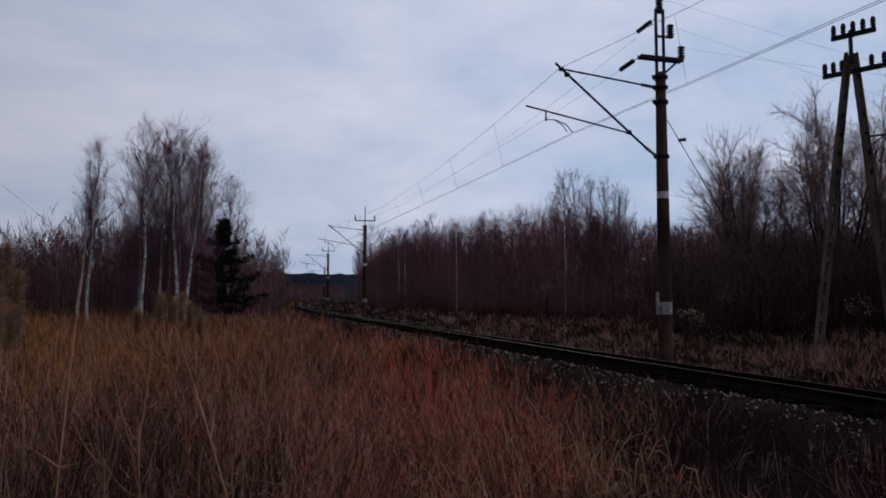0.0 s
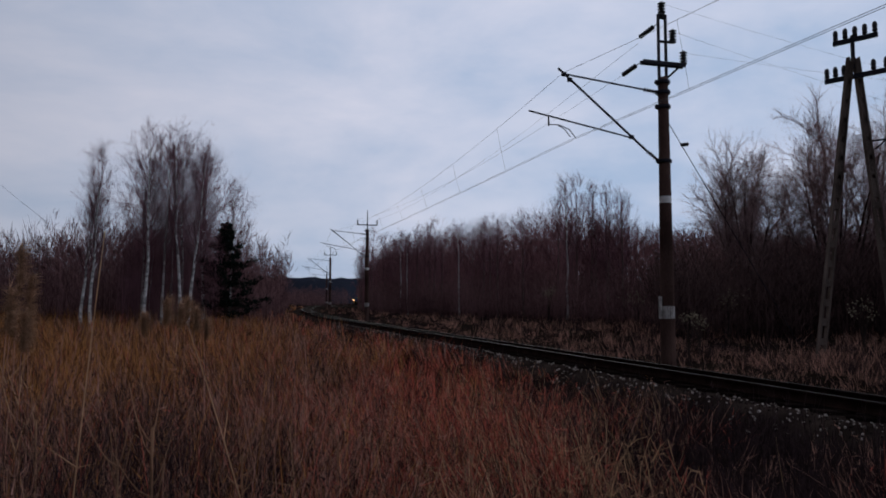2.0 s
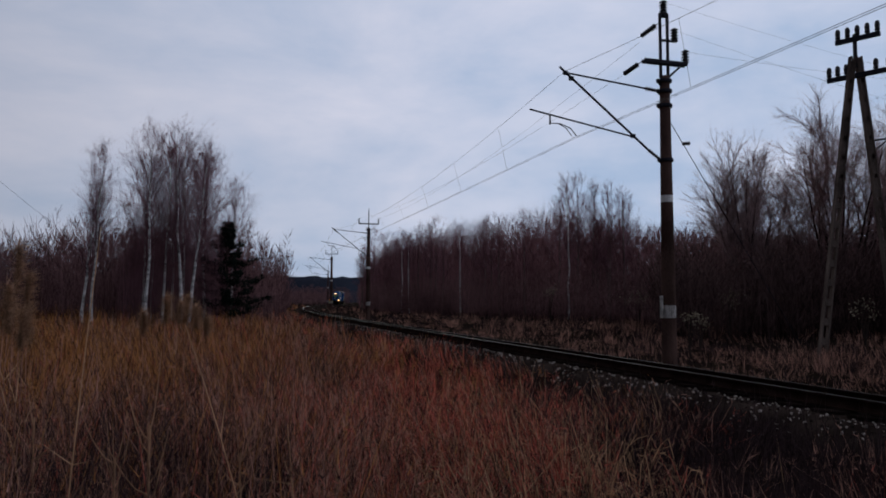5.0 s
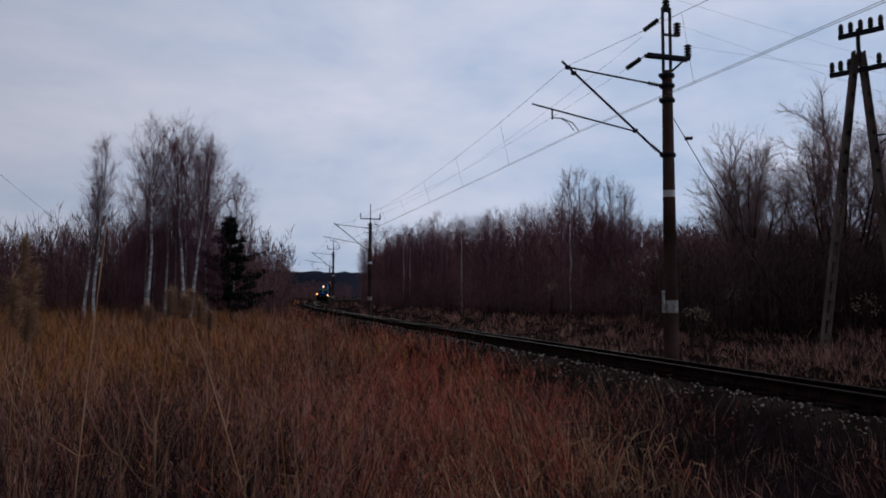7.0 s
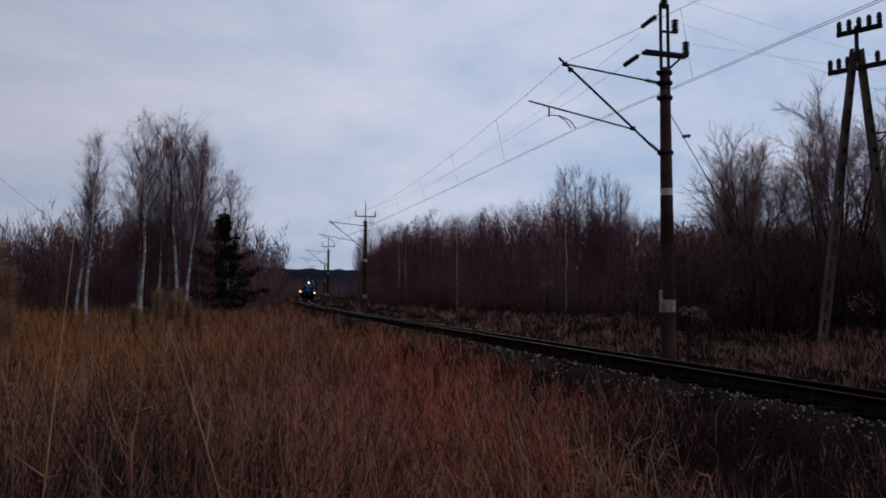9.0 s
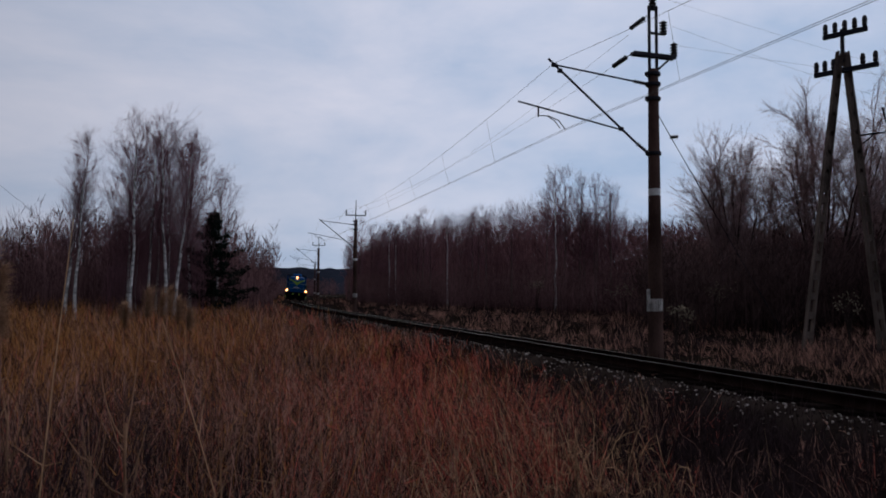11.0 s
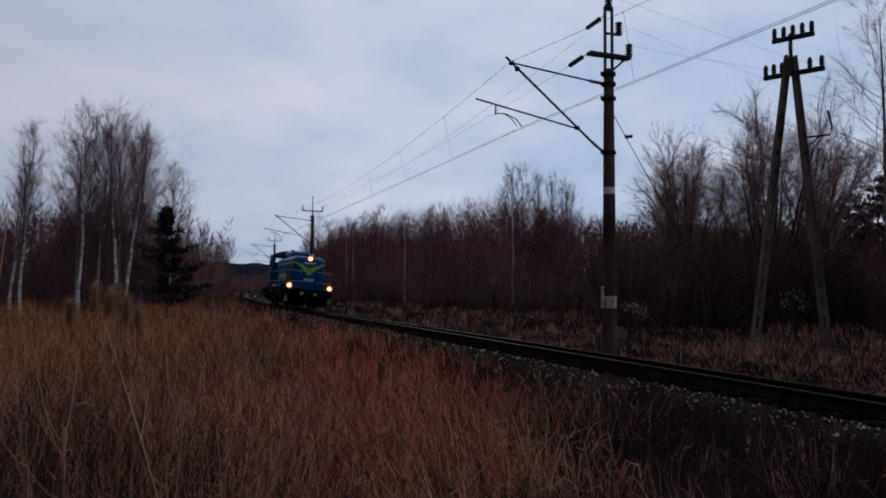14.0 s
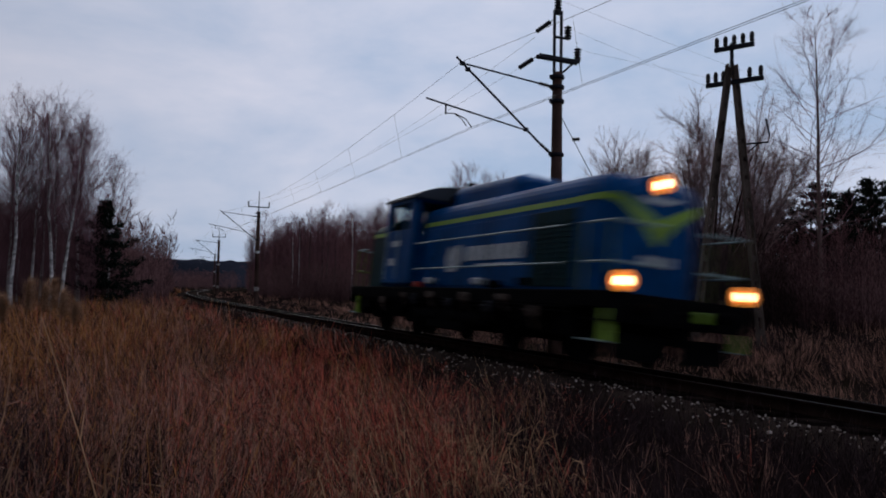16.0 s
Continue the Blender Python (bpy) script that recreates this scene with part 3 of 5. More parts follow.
def build_loco():
    loco = thing("locomotive", "dark blue diesel shunting locomotive with yellow-green stripes and lit headlamps", "locomotive")
    # frame and deck
    bm = bmesh.new()
    box(bm, (0, -0.3, 1.14), (3.06, 13.6, 0.3), 0.03)
    box(bm, (0, -0.3, 0.93), (2.3, 13.2, 0.3), 0.02)
    part("underframe", bm, M_BLACK, loco, "sooty black underframe")
    # long hood with a rounded nose
    bm = bmesh.new()
    w = 2.16
    rings = [hood_section(-2.35, w, 1.28, 3.52, 0.36), hood_section(4.9, w, 1.28, 3.52, 0.36), hood_section(5.35, w - 0.03, 1.28, 3.5, 0.38), hood_section(5.62, w - 0.16, 1.28, 3.42, 0.42), hood_section(5.76, w - 0.42, 1.28, 3.28, 0.45), hood_section(5.8, w - 0.6, 1.28, 3.18, 0.45)]
    hb = part("long_hood", hood(bm, rings), M_BLUE, loco, "dark blue long hood with a rounded nose")
    bm = bmesh.new()
    hood(bm, [hood_section(-1.5, 1.25, 3.4, 3.98, 0.2), hood_section(-1.4, 1.4, 3.4, 4.06, 0.25), hood_section(1.7, 1.4, 3.4, 4.02, 0.25), hood_section(2.0, 1.2, 3.4, 3.85, 0.2)])
    part("roof_housing", bm, M_BLUE, loco)
    bm = bmesh.new()
    tube(bm, (0.15, -1.75, 3.5), (0.15, -1.75, 4.28), 0.13, n=12)
    box(bm, (-0.1, -1.95, 3.7), (1.1, 0.6, 0.55), 0.05)
    part("exhaust_stack", bm, M_BLACK, loco)
    # hood doors along both sides
    for sx in (1, -1):
        for k in range(9):
            y = -1.95 + k * 0.8
            green = k in (7, 8)
            bm = bmesh.new()
            box(bm, (sx * (w / 2 + 0.008), y, 2.12), (0.024, 0.77, 1.5), 0.008)
            d = part("hood_door", bm, M_TEAL if green else M_BLUE, hb, "dark green grille door" if green else "")
            if green:
                for j in range(12):
                    bm = bmesh.new()
                    box(bm, (sx * (w / 2 + 0.026), y, 1.55 + j * 0.1), (0.016, 0.66, 0.045), 0.0, None)
                    part("louvre", bm, M_TEAL, d)
            else:
                bm = bmesh.new()
                box(bm, (sx * (w / 2 + 0.03), y + 0.32, 2.1), (0.03, 0.03, 0.14), 0.006)
                part("door_handle", bm, M_BLACK, d)
        # stripe along the side that sweeps down into the nose's arrow
        bm = bmesh.new()
        side_slab(bm, [(-2.3, 2.96), (4.85, 2.96), (4.85, 3.07), (-2.3, 3.07)], sx * (w / 2 - 0.02), sx * (w / 2 + 0.006))
        part("side_stripe", bm, M_LIME, loco, "yellow-green side stripe")
    # arrow over the nose, bent round its corners
    bm = bmesh.new()
    nose = [(1.08, 4.85), (1.08, 5.0), (1.065, 5.35), (1.0, 5.62), (0.87, 5.76), (0.78, 5.8), (0.4, 5.8), (0.0, 5.8)]
    lo = [2.97, 2.97, 2.97, 2.96, 2.91, 2.86, 2.6, 2.19]
    hi = [3.07, 3.08, 3.09, 3.09, 3.07, 3.03, 2.88, 2.68]
    ring = []
    for (x, y), a, b in zip(nose, lo, hi):
        ring.append((x, y, a, b))
    full = ring + [(-x, y, a, b) for x, y, a, b in reversed(ring[:-1])]
    prev = None
    for x, y, a, b in full:
        out = Vector((x, max(0.0, y - 4.9) * 1.6, 0)).normalized() * 0.012
        cur = [bm.verts.new((x + out.x, y + out.y, a)), bm.verts.new((x + out.x, y + out.y, b)), bm.verts.new((x * 0.97, y - 0.02, b)), bm.verts.new((x * 0.97, y - 0.02, a))]
        if prev:
            for k in range(4):
                bm.faces.new((prev[k], prev[(k + 1) % 4], cur[(k + 1) % 4], cur[k]))
        prev = cur
    bmesh.ops.recalc_face_normals(bm, faces=bm.faces)
    part("nose_arrow", bm, M_LIME, loco, "yellow-green arrow on the nose")
    bm = bmesh.new()
    slab(bm, [(-0.46, 3.1), (-0.28, 2.99), (0.28, 2.99), (0.46, 3.1)], 5.72, 5.815)
    part("nose_panel", bm, M_PALE, loco, "pale trapezoid panel")
    for k in range(6):
        part("nose_number_bar", box(bmesh.new(), (-0.3 + k * 0.12, 5.806, 1.93), (0.095, 0.02, 0.19), 0.004), M_PALE, loco, "pale bar in place of a digit")
    bm = bmesh.new()
    for x in (-0.38, 0.38):
        box(bm, (x, 5.806, 1.56), (0.012, 0.02, 0.5))
    box(bm, (0, 5.804, 1.56), (0.77, 0.012, 0.48))
    part("nose_door", bm, M_BLUE, loco)
    # emblem and name bars on the sides
    for sx in (1, -1):
        X = sx * (w / 2 + 0.03)
        bm = bmesh.new()
        m = Matrix.Translation((X, -0.12, 2.08)) @ Matrix.Rotation(radians(90 * sx), 4, "Y")
        lathe(bm, [(0.3, -0.006), (0.3, 0.008)], 18, m)
        side_slab(bm, [(-0.72, 1.72), (-0.2, 1.72), (-0.12, 1.86), (-0.5, 1.92), (-0.42, 2.3), (-0.62, 2.36), (-0.76, 2.1)], X - 0.008, X + 0.005)
        part("side_emblem", bm, M_PALE, loco, "pale round emblem")
        for k in range(8):
            part("side_letter_bar", box(bmesh.new(), (X, 0.48 + k * 0.345, 2.14), (0.014, 0.28, 0.34), 0.003), M_PALE, loco, "pale bar in place of a letter")
        part("side_underline", box(bmesh.new(), (X, 1.9, 1.86), (0.014, 1.9, 0.06), 0.002), M_PALE, loco, "pale underline")
    # cab: posts, sill, header and roof round real windows
    c0, c1, cw = -4.42, -2.35, 2.94
    cab = part("cab", box(bmesh.new(), (0, (c0 + c1) / 2, 1.36), (cw, c1 - c0, 0.12), 0.01), M_BLACK, loco)
    for sx in (1, -1):
        bm = bmesh.new()
        x = sx * (cw / 2 - 0.035)
        box(bm, (x, (c0 + c1) / 2, 2.1), (0.07, c1 - c0, 1.6), 0.01)
        box(bm, (x, (c0 + c1) / 2, 3.71), (0.07, c1 - c0, 0.12), 0.01)
        for y, ww in ((c0 + 0.1, 0.2), (c1 - 0.14, 0.28), (c0 + 1.35, 0.06)):
            box(bm, (x, y, 3.28), (0.066, ww, 0.84), 0.008)
        part("cab_side", bm, M_BLUE, cab)
    for y in (c0 + 0.035, c1 - 0.035):
        bm = bmesh.new()
        box(bm, (0, y, 2.05), (cw - 0.15, 0.07, 1.5), 0.01)
        box(bm, (0, y, 3.75), (cw - 0.15, 0.07, 0.14), 0.01)
        for x, ww in ((-1.34, 0.14), (1.34, 0.14), (-0.42, 0.12), (0.42, 0.12), (0, 0.6)):
            box(bm, (x, y, 3.27), (ww, 0.066, 0.96), 0.008)
        part("cab_end", bm, M_BLUE, cab)
    bm = bmesh.new()
    prof = [(cw / 2 + 0.06, 3.75), (cw / 2 + 0.06, 3.81), (1.2, 3.99), (0.85, 4.11), (0.4, 4.19), (0, 4.21), (-0.4, 4.19), (-0.85, 4.11), (-1.2, 3.99), (-cw / 2 - 0.06, 3.81), (-cw / 2 - 0.06, 3.75)]
    slab(bm, prof, c0 - 0.12, c1 + 0.16)
    part("cab_roof", bm, M_ROOF, cab, "dark curved cab roof")
    for sx in (1, -1):
        for y, ww in ((c0 + 0.76, 1.12), (c0 + 1.58, 0.4)):
            bm = bmesh.new()
            box(bm, (sx * (cw / 2 - 0.04), y, 3.28), (0.012, ww, 0.84))
            part("window_pane", bm, M_GLASS, cab)
        for yy, zz, a, b in ((-3.5, 2.52, 0.62, 0.16), (-3.75, 2.0, 0.42, 0.2)):
            part("cab_number_bar", box(bmesh.new(), (sx * (cw / 2 + 0.006), yy, zz), (0.012, a, b), 0.003), M_PALE, cab, "pale bar in place of a number")
        for y in (c0 + 0.25, c0 + 1.15):
            bm = bmesh.new()
            tube(bm, (sx * (cw / 2 + 0.05), y, 1.5), (sx * (cw / 2 + 0.05), y, 2.9), 0.015, n=6)
            part("grab_rail", bm, M_RAILING, cab)
    for y in (c0 + 0.04, c1 - 0.04):
        for x in (-0.85, 0.85):
            bm = bmesh.new()
            box(bm, (x, y, 3.27), (0.76, 0.012, 0.92))
            part("window_pane", bm, M_GLASS, cab)
    # short hood at the rear
    bm = bmesh.new()
    hood(bm, [hood_section(-6.3, 2.2, 1.28, 3.0, 0.4), hood_section(-6.15, 2.45, 1.28, 3.26, 0.36), hood_section(-4.4, 2.5, 1.28, 3.36, 0.36)])
    part("short_hood", bm, M_TEAL, loco, "dark green short hood")
    bm = bmesh.new()
    side_slab(bm, [(-6.05, 2.84), (-4.45, 2.84), (-4.45, 2.95), (-6.05, 2.95)], 1.2, 1.258)
    part("side_stripe", bm, M_LIME, loco)
    # railings round the deck
    for sx in (1, -1):
        for z in (1.78, 2.47):
            part("handrail", pipe(bmesh.new(), [(sx * 1.42, -2.1, z), (sx * 1.42, 4.9, z)], 0.02), M_RAILING, loco)
            part("handrail", pipe(bmesh.new(), [(sx * 0.42, 6.42, z), (sx * 1.38, 6.42, z), (sx * 1.44, 6.3, z), (sx * 1.44, 5.6, z)], 0.022), M_RAILING, loco)
            part("handrail", pipe(bmesh.new(), [(sx * 0.42, -7.02, z), (sx * 1.38, -7.02, z), (sx * 1.44, -6.9, z), (sx * 1.44, -6.1, z)], 0.022), M_RAILING if z > 2 else M_OLIVE, loco)
        for y in (-2.1, -0.7, 0.7, 2.1, 3.5, 4.9):
            part("railing_post", tube(bmesh.new(), (sx * 1.42, y, 1.25), (sx * 1.42, y, 2.47), 0.017, n=6), M_TEAL, loco)
        for x, y in ((0.42, 6.42), (0.92, 6.42), (1.42, 6.35), (1.44, 5.6)):
            part("railing_post", tube(bmesh.new(), (sx * x, y, 1.25), (sx * x, y, 2.47), 0.019, n=6), M_OLIVE if x > 1.3 else M_TEAL, loco)
            part("railing_post", tube(bmesh.new(), (sx * x, -y - 0.6, 1.25), (sx * x, -y - 0.6, 2.47), 0.019, n=6), M_OLIVE, loco)
        # corner steps
        for y in (6.1, -6.7):
            bm = bmesh.new()
            side_slab(bm, [(y + 0.24, 1.14), (y + 0.24, 0.46), (y + 0.36, 0.46), (y + 0.36, 1.14)], sx * 1.38, sx * 1.5)
            st = part("corner_steps", bm, M_LIME, loco, "yellow-green step plates")
            for z in (0.46, 0.8):
                part("tread", box(bmesh.new(), (sx * 1.42, y, z), (0.2, 0.66, 0.03), 0.005), M_BLACK if z > 0.5 else M_RAILING, st)
        for y in (6.5, -7.1):
            k = 1 if y > 0 else -1
            bm = bmesh.new()
            tube(bm, (sx * 0.875, y, 1.03), (sx * 0.875, y + k * 0.5, 1.03), 0.1, n=12)
            tube(bm, (sx * 0.875, y + k * 0.5, 1.03), (sx * 0.875, y + k * 0.56, 1.03), 0.22, 0.21, n=18)
            part("buffer", bm, M_BLACK, loco)
            part("beam_plate", box(bmesh.new(), (sx * 0.45, y + k * 0.05, 1.0), (0.2, 0.08, 0.2), 0.02), M_LIME, loco, "yellow-green plate on the buffer beam")
        part("plough", slab(bmesh.new(), [(sx * 0.15, 0.16), (sx * 1.3, 0.2), (sx * 1.3, 0.62), (sx * 0.15, 0.6)], 6.3, 6.36), M_BLACK, loco)
    for y in (6.5, -7.1):
        k = 1 if y > 0 else -1
        part("buffer_beam", box(bmesh.new(), (0, y + k * 0.01, 1.03), (3.0, 0.06, 0.5), 0.01), M_BLACK, loco)
        bm = bmesh.new()
        pipe(bm, [(0, y, 1.02), (0, y + k * 0.2, 1.0), (0, y + k * 0.28, 0.86), (0.02, y + k * 0.2, 0.6)], 0.04)
        part("coupling_hook", bm, M_BLACK, loco)
        for x in (-0.25, 0.28, 0.6):
            part("brake_hose", pipe(bmesh.new(), [(x, y, 0.95), (x, y + k * 0.14, 0.85), (x + 0.03, y + k * 0.15, 0.5)], 0.028), M_BLACK, loco)
    # lamps
    for x, z in ((1.33, 1.46), (-1.33, 1.46)):
        headlamp(loco, x, 6.55, z, 0.18)
    headlamp(loco, 0.0, 5.78, 3.35, 0.18)
    bm = bmesh.new()
    box(bm, (0, 5.45, 3.32), (0.44, 0.6, 0.4), 0.1, seg=2)
    part("lamp_housing", bm, M_BLUE, loco)
    for sx in (1, -1):
        for z, r in ((0.98, 0.03), (0.9, 0.02)):
            part("air_pipe", pipe(bmesh.new(), [(sx * 1.5, -5.6, z), (sx * 1.5, -1.0, z), (sx * 1.46, 0.0, z - 0.05), (sx * 1.5, 1.2, z), (sx * 1.5, 5.4, z)], r), M_BLACK, loco)
        for y in (-1.0, 1.0):
            part("air_reservoir", tube(bmesh.new(), (sx * 1.3, y - 0.7, 0.62), (sx * 1.3, y + 0.7, 0.62), 0.17, n=14), M_BLACK, loco)
        for y in (3.6, 2.3, -2.9, -5.5):
            part("sand_box", box(bmesh.new(), (sx * 1.36, y, 0.82), (0.22, 0.42, 0.36), 0.05), M_BLACK, loco)
    # bogies, wheels, tank
    for yc in (3.6, -4.2):
        bm = bmesh.new()
        for sx in (1, -1):
            box(bm, (sx * 1.02, yc, 0.62), (0.12, 3.5, 0.26), 0.03)
            for dy in (-1.3, 1.3):
                box(bm, (sx * 1.1, yc + dy, 0.55), (0.16, 0.34, 0.34), 0.04)
            for dy in (-0.75, 0.75):
                tube(bm, (sx * 1.1, yc + dy, 0.5), (sx * 1.1, yc + dy, 0.95), 0.1, n=10)
        box(bm, (0, yc, 0.66), (2.0, 0.5, 0.3), 0.03)
        bogie = part("bogie", bm, M_BLACK, loco)
        for dy in (-1.3, 1.3):
            for sx in (1, -1):
                bm = bmesh.new()
                m = Matrix.Translation((sx * 0.76, yc + dy, 0.55)) @ Matrix.Rotation(radians(90), 4, "Y")
                lathe(bm, [(0.1, -0.09), (0.46, -0.05), (0.55, -0.065), (0.55, 0.065), (0.46, 0.05), (0.12, 0.09)], 28, m)
                part("wheel", bm, M_BLACK, bogie)
            part("axle", tube(bmesh.new(), (-0.75, yc + dy, 0.55), (0.75, yc + dy, 0.55), 0.09, n=10), M_BLACK, bogie)
    part("fuel_tank", box(bmesh.new(), (0, 0, 0.68), (2.5, 3.0, 0.66), 0.12, seg=2), M_BLACK, loco)
    for sx in (1, -1):
        for y, a, h in ((-1.75, 0.5, 0.6), (0.0, 2.2, 0.66), (1.8, 0.6, 0.5), (5.2, 0.4, 0.5), (-6.1, 0.4, 0.5)):
            part("equipment_box", box(bmesh.new(), (sx * 1.22, y, 0.96 - h / 2), (0.4, a, h), 0.04), M_BLACK, loco)
    for y, z, a, mm in ((-2.0, 1.32, 0.3, M_RED), (-1.2, 1.42, 0.25, M_PALE), (1.5, 1.4, 0.3, M_PALE), (2.2, 1.35, 0.35, M_BLACK), (3.4, 1.4, 0.25, M_BLACK)):
        part("valve_box", box(bmesh.new(), (1.3, y, z + 0.05), (0.22, a, 0.16), 0.03), mm, loco)
    # small fittings along the deck's edge and on the bogies
    for sx in (1, -1):
        for y, z, a, h, mm in ((-3.9, 0.9, 0.16, 0.2, M_PALECONC), (-2.35, 1.06, 0.2, 0.14, M_PALECONC), (-1.55, 0.98, 0.12, 0.3, M_STEEL), (-0.55, 1.1, 0.26, 0.16, M_PALECONC), (0.55, 0.94, 0.14, 0.2, M_STEEL), (1.35, 1.08, 0.3, 0.2, M_PALECONC), (2.55, 0.9, 0.16, 0.24, M_STEEL), (3.1, 1.1, 0.22, 0.14, M_PALECONC), (4.3, 0.86, 0.14, 0.22, M_PALECONC)):
            bm = bmesh.new()
            box(bm, (sx * 1.56, y, z), (0.1, a, h), 0.025)
            tube(bm, (sx * 1.56, y, z - h / 2), (sx * 1.5, y + 0.05, z - h / 2 - 0.2), 0.018, n=6)
            tube(bm, (sx * 1.53, y - 0.04, z), (sx * 1.53, y - 0.3, z + 0.02), 0.014, n=6)
            part("valve", bm, mm, loco)
    return loco


LOCO = build_loco()


# ---- trees ----
def limb(V, F, pts, radii, n=4):
    """A tapered tube through the points, added to the lists."""
    base, pts = len(V), np.asarray(pts)
    for i, p in enumerate(pts):
        d = pts[min(i + 1, len(pts) - 1)] - pts[max(i - 1, 0)]
        d = d / (np.linalg.norm(d) + 1e-9)
        u = np.cross(d, (0.31, 0.87, 0.2) if abs(d[2]) > 0.8 else (0, 0, 1))
        u /= np.linalg.norm(u) + 1e-9
        w = np.cross(d, u)
        for k in range(n):
            a = math.tau * k / n
            V.append(p + radii[i] * (math.cos(a) * u + math.sin(a) * w))
    for i in range(len(pts) - 1):
        for k in range(n):
            a, b, c, d = base + i * n + k, base + i * n + (k + 1) % n, base + (i + 1) * n + (k + 1) % n, base + (i + 1) * n + k
            F.append((a, b, c))
            F.append((a, c, d))


def spikes(P, D, L, W):
    """Many thin three-sided twigs as arrays: from P along D, L long, W wide at the foot."""
    n = len(P)
    D = D / (np.linalg.norm(D, axis=1, keepdims=True) + 1e-9)
    u = np.cross(D, np.tile((0.37, 0.61, 0.7), (n, 1)))
    u /= np.linalg.norm(u, axis=1, keepdims=True) + 1e-9
    w = np.cross(D, u)
    W = np.asarray(W).reshape(-1, 1) / 2
    V = np.stack([P + W * u, P - W * (0.5 * u - 0.87 * w), P - W * (0.5 * u + 0.87 * w), P + D * np.asarray(L).reshape(-1, 1)], 1).reshape(-1, 3)
    b = (np.arange(n) * 4)[:, None]
    F = np.concatenate([b + np.array([[0, 1, 3]]), b + np.array([[1, 2, 3]]), b + np.array([[2, 0, 3]])])
    return V, F


def grow(rng, height, radius, limbs, start, reach, rise, subs, twigs, lean=(0, 0), droop=0.0, wobble=0.02, twig_len=0.5, twig_w=0.014, shape="round", tube_n=7, thick=0.5):
    """Trunk and crown meshes' arrays of a leafless tree."""
    TV, TF, CV, CF, LIMBS = [], [], [], [], []
    n = 9
    t = np.linspace(0, 1, n)
    axis = np.stack([lean[0] * t ** 1.3 * height + np.cumsum(rng.normal(0, wobble, n)) * height * 0.25, lean[1] * t ** 1.3 * height + np.cumsum(rng.normal(0, wobble, n)) * height * 0.25, t * height], -1)
    axis[0] = (0, 0, -0.15)
    rad = radius * (1 - t) ** 0.8 + 0.012
    rad[0] *= 1.25
    limb(TV, TF, axis, rad, tube_n)
    tp, td, tl = [], [], []
    for i in range(limbs):
        u = start + (1 - start) * ((i + rng.random()) / limbs) ** 1.15
        p = np.array([np.interp(u, t, axis[:, k]) for k in range(3)])
        az = i * 2.4 + rng.uniform(-0.5, 0.5)
        v = (u - start) / (1 - start)
        L = reach * (0.35 + 0.65 * math.sin(math.pi * min(1, 0.25 + 0.75 * v))) if shape == "round" else reach * (1.05 - 0.8 * v)
        L *= rng.uniform(0.7, 1.25)
        el = radians(rise + rng.uniform(-12, 12) + 18 * v)
        d = np.array([math.cos(az) * math.cos(el), math.sin(az) * math.cos(el), math.sin(el)])
        pts, q = [p], p.copy()
        for k in range(5):
            d = d + rng.normal(0, 0.13, 3) + np.array([0, 0, 0.10 - droop * k * 0.12])
            d /= np.linalg.norm(d)
            q = q + d * L / 5
            pts.append(q.copy())
        r0 = max(0.01, np.interp(u, t, rad) * thick)
        if r0 > 0.045:
            LIMBS.append(([], []))
            limb(*LIMBS[-1], pts, np.linspace(r0, 0.01, 6), 5)
        else:
            limb(CV, CF, pts, np.linspace(r0, 0.006, 6), 4)
        for s in range(max(2, round(subs * L / reach))):
            f = rng.uniform(0.2, 1.0) * 5
            k = min(4, int(f))
            p2 = pts[k] + (pts[k + 1] - pts[k]) * (f - k)
            d2 = (pts[k + 1] - pts[k]) / (L / 5) + rng.normal(0, 0.55, 3) + np.array([0, 0, 0.25 - droop])
            d2 /= np.linalg.norm(d2)
            l2 = L * rng.uniform(0.22, 0.5)
            e2 = p2 + d2 * l2 * 0.5
            d3 = d2 + rng.normal(0, 0.25, 3) + np.array([0, 0, 0.1 - droop * 0.8])
            d3 /= np.linalg.norm(d3)
            e3 = e2 + d3 * l2 * 0.5
            limb(CV, CF, [p2, e2, e3], [twig_w * 0.8, twig_w * 0.6, twig_w * 0.3], 3)
            for m in range(twigs):
                g = rng.random()
                tp.append(p2 + (e2 - p2) * 2 * g if g < 0.5 else e2 + (e3 - e2) * (2 * g - 1))
                tw = d3 + rng.normal(0, 0.55, 3) + np.array([0, 0, 0.15 - droop * 1.2])
                td.append(tw)
                tl.append(twig_len * rng.uniform(0.5, 1.4))
    V2, F2 = spikes(np.array(tp), np.array(td), np.array(tl), np.full(len(tp), twig_w))
    cv, cf = np.array(CV), np.array(CF)
    return (np.array(TV), np.array(TF)), (np.concatenate([cv, V2]), np.concatenate([cf, F2 + len(cv)])), LIMBS


def tree(name, label, category, group, at, trunk_mat, crown_mat, **kw):
    seed = kw.pop("seed")
    (tv, tf), (cv, cf), big = grow(np.random.default_rng(seed), **kw)
    ob = thing(name, label, category, group, at)
    a = new("trunk", array_mesh("trunk", tv, tf, trunk_mat))
    b = new("crown", array_mesh("crown", cv, cf, crown_mat))
    a.parent = b.parent = ob
    for lv, lf in big:
        c = new("limb", array_mesh("limb", lv, lf, trunk_mat))
        c.parent = ob
    a.data.polygons.foreach_set("use_smooth", [True] * len(a.data.polygons))
    return ob


def gpose(x, y, rz=0.0, s=0.0):
    return pose(x, y, float(ground_z(x, y)) + s, 0, 0, rz)


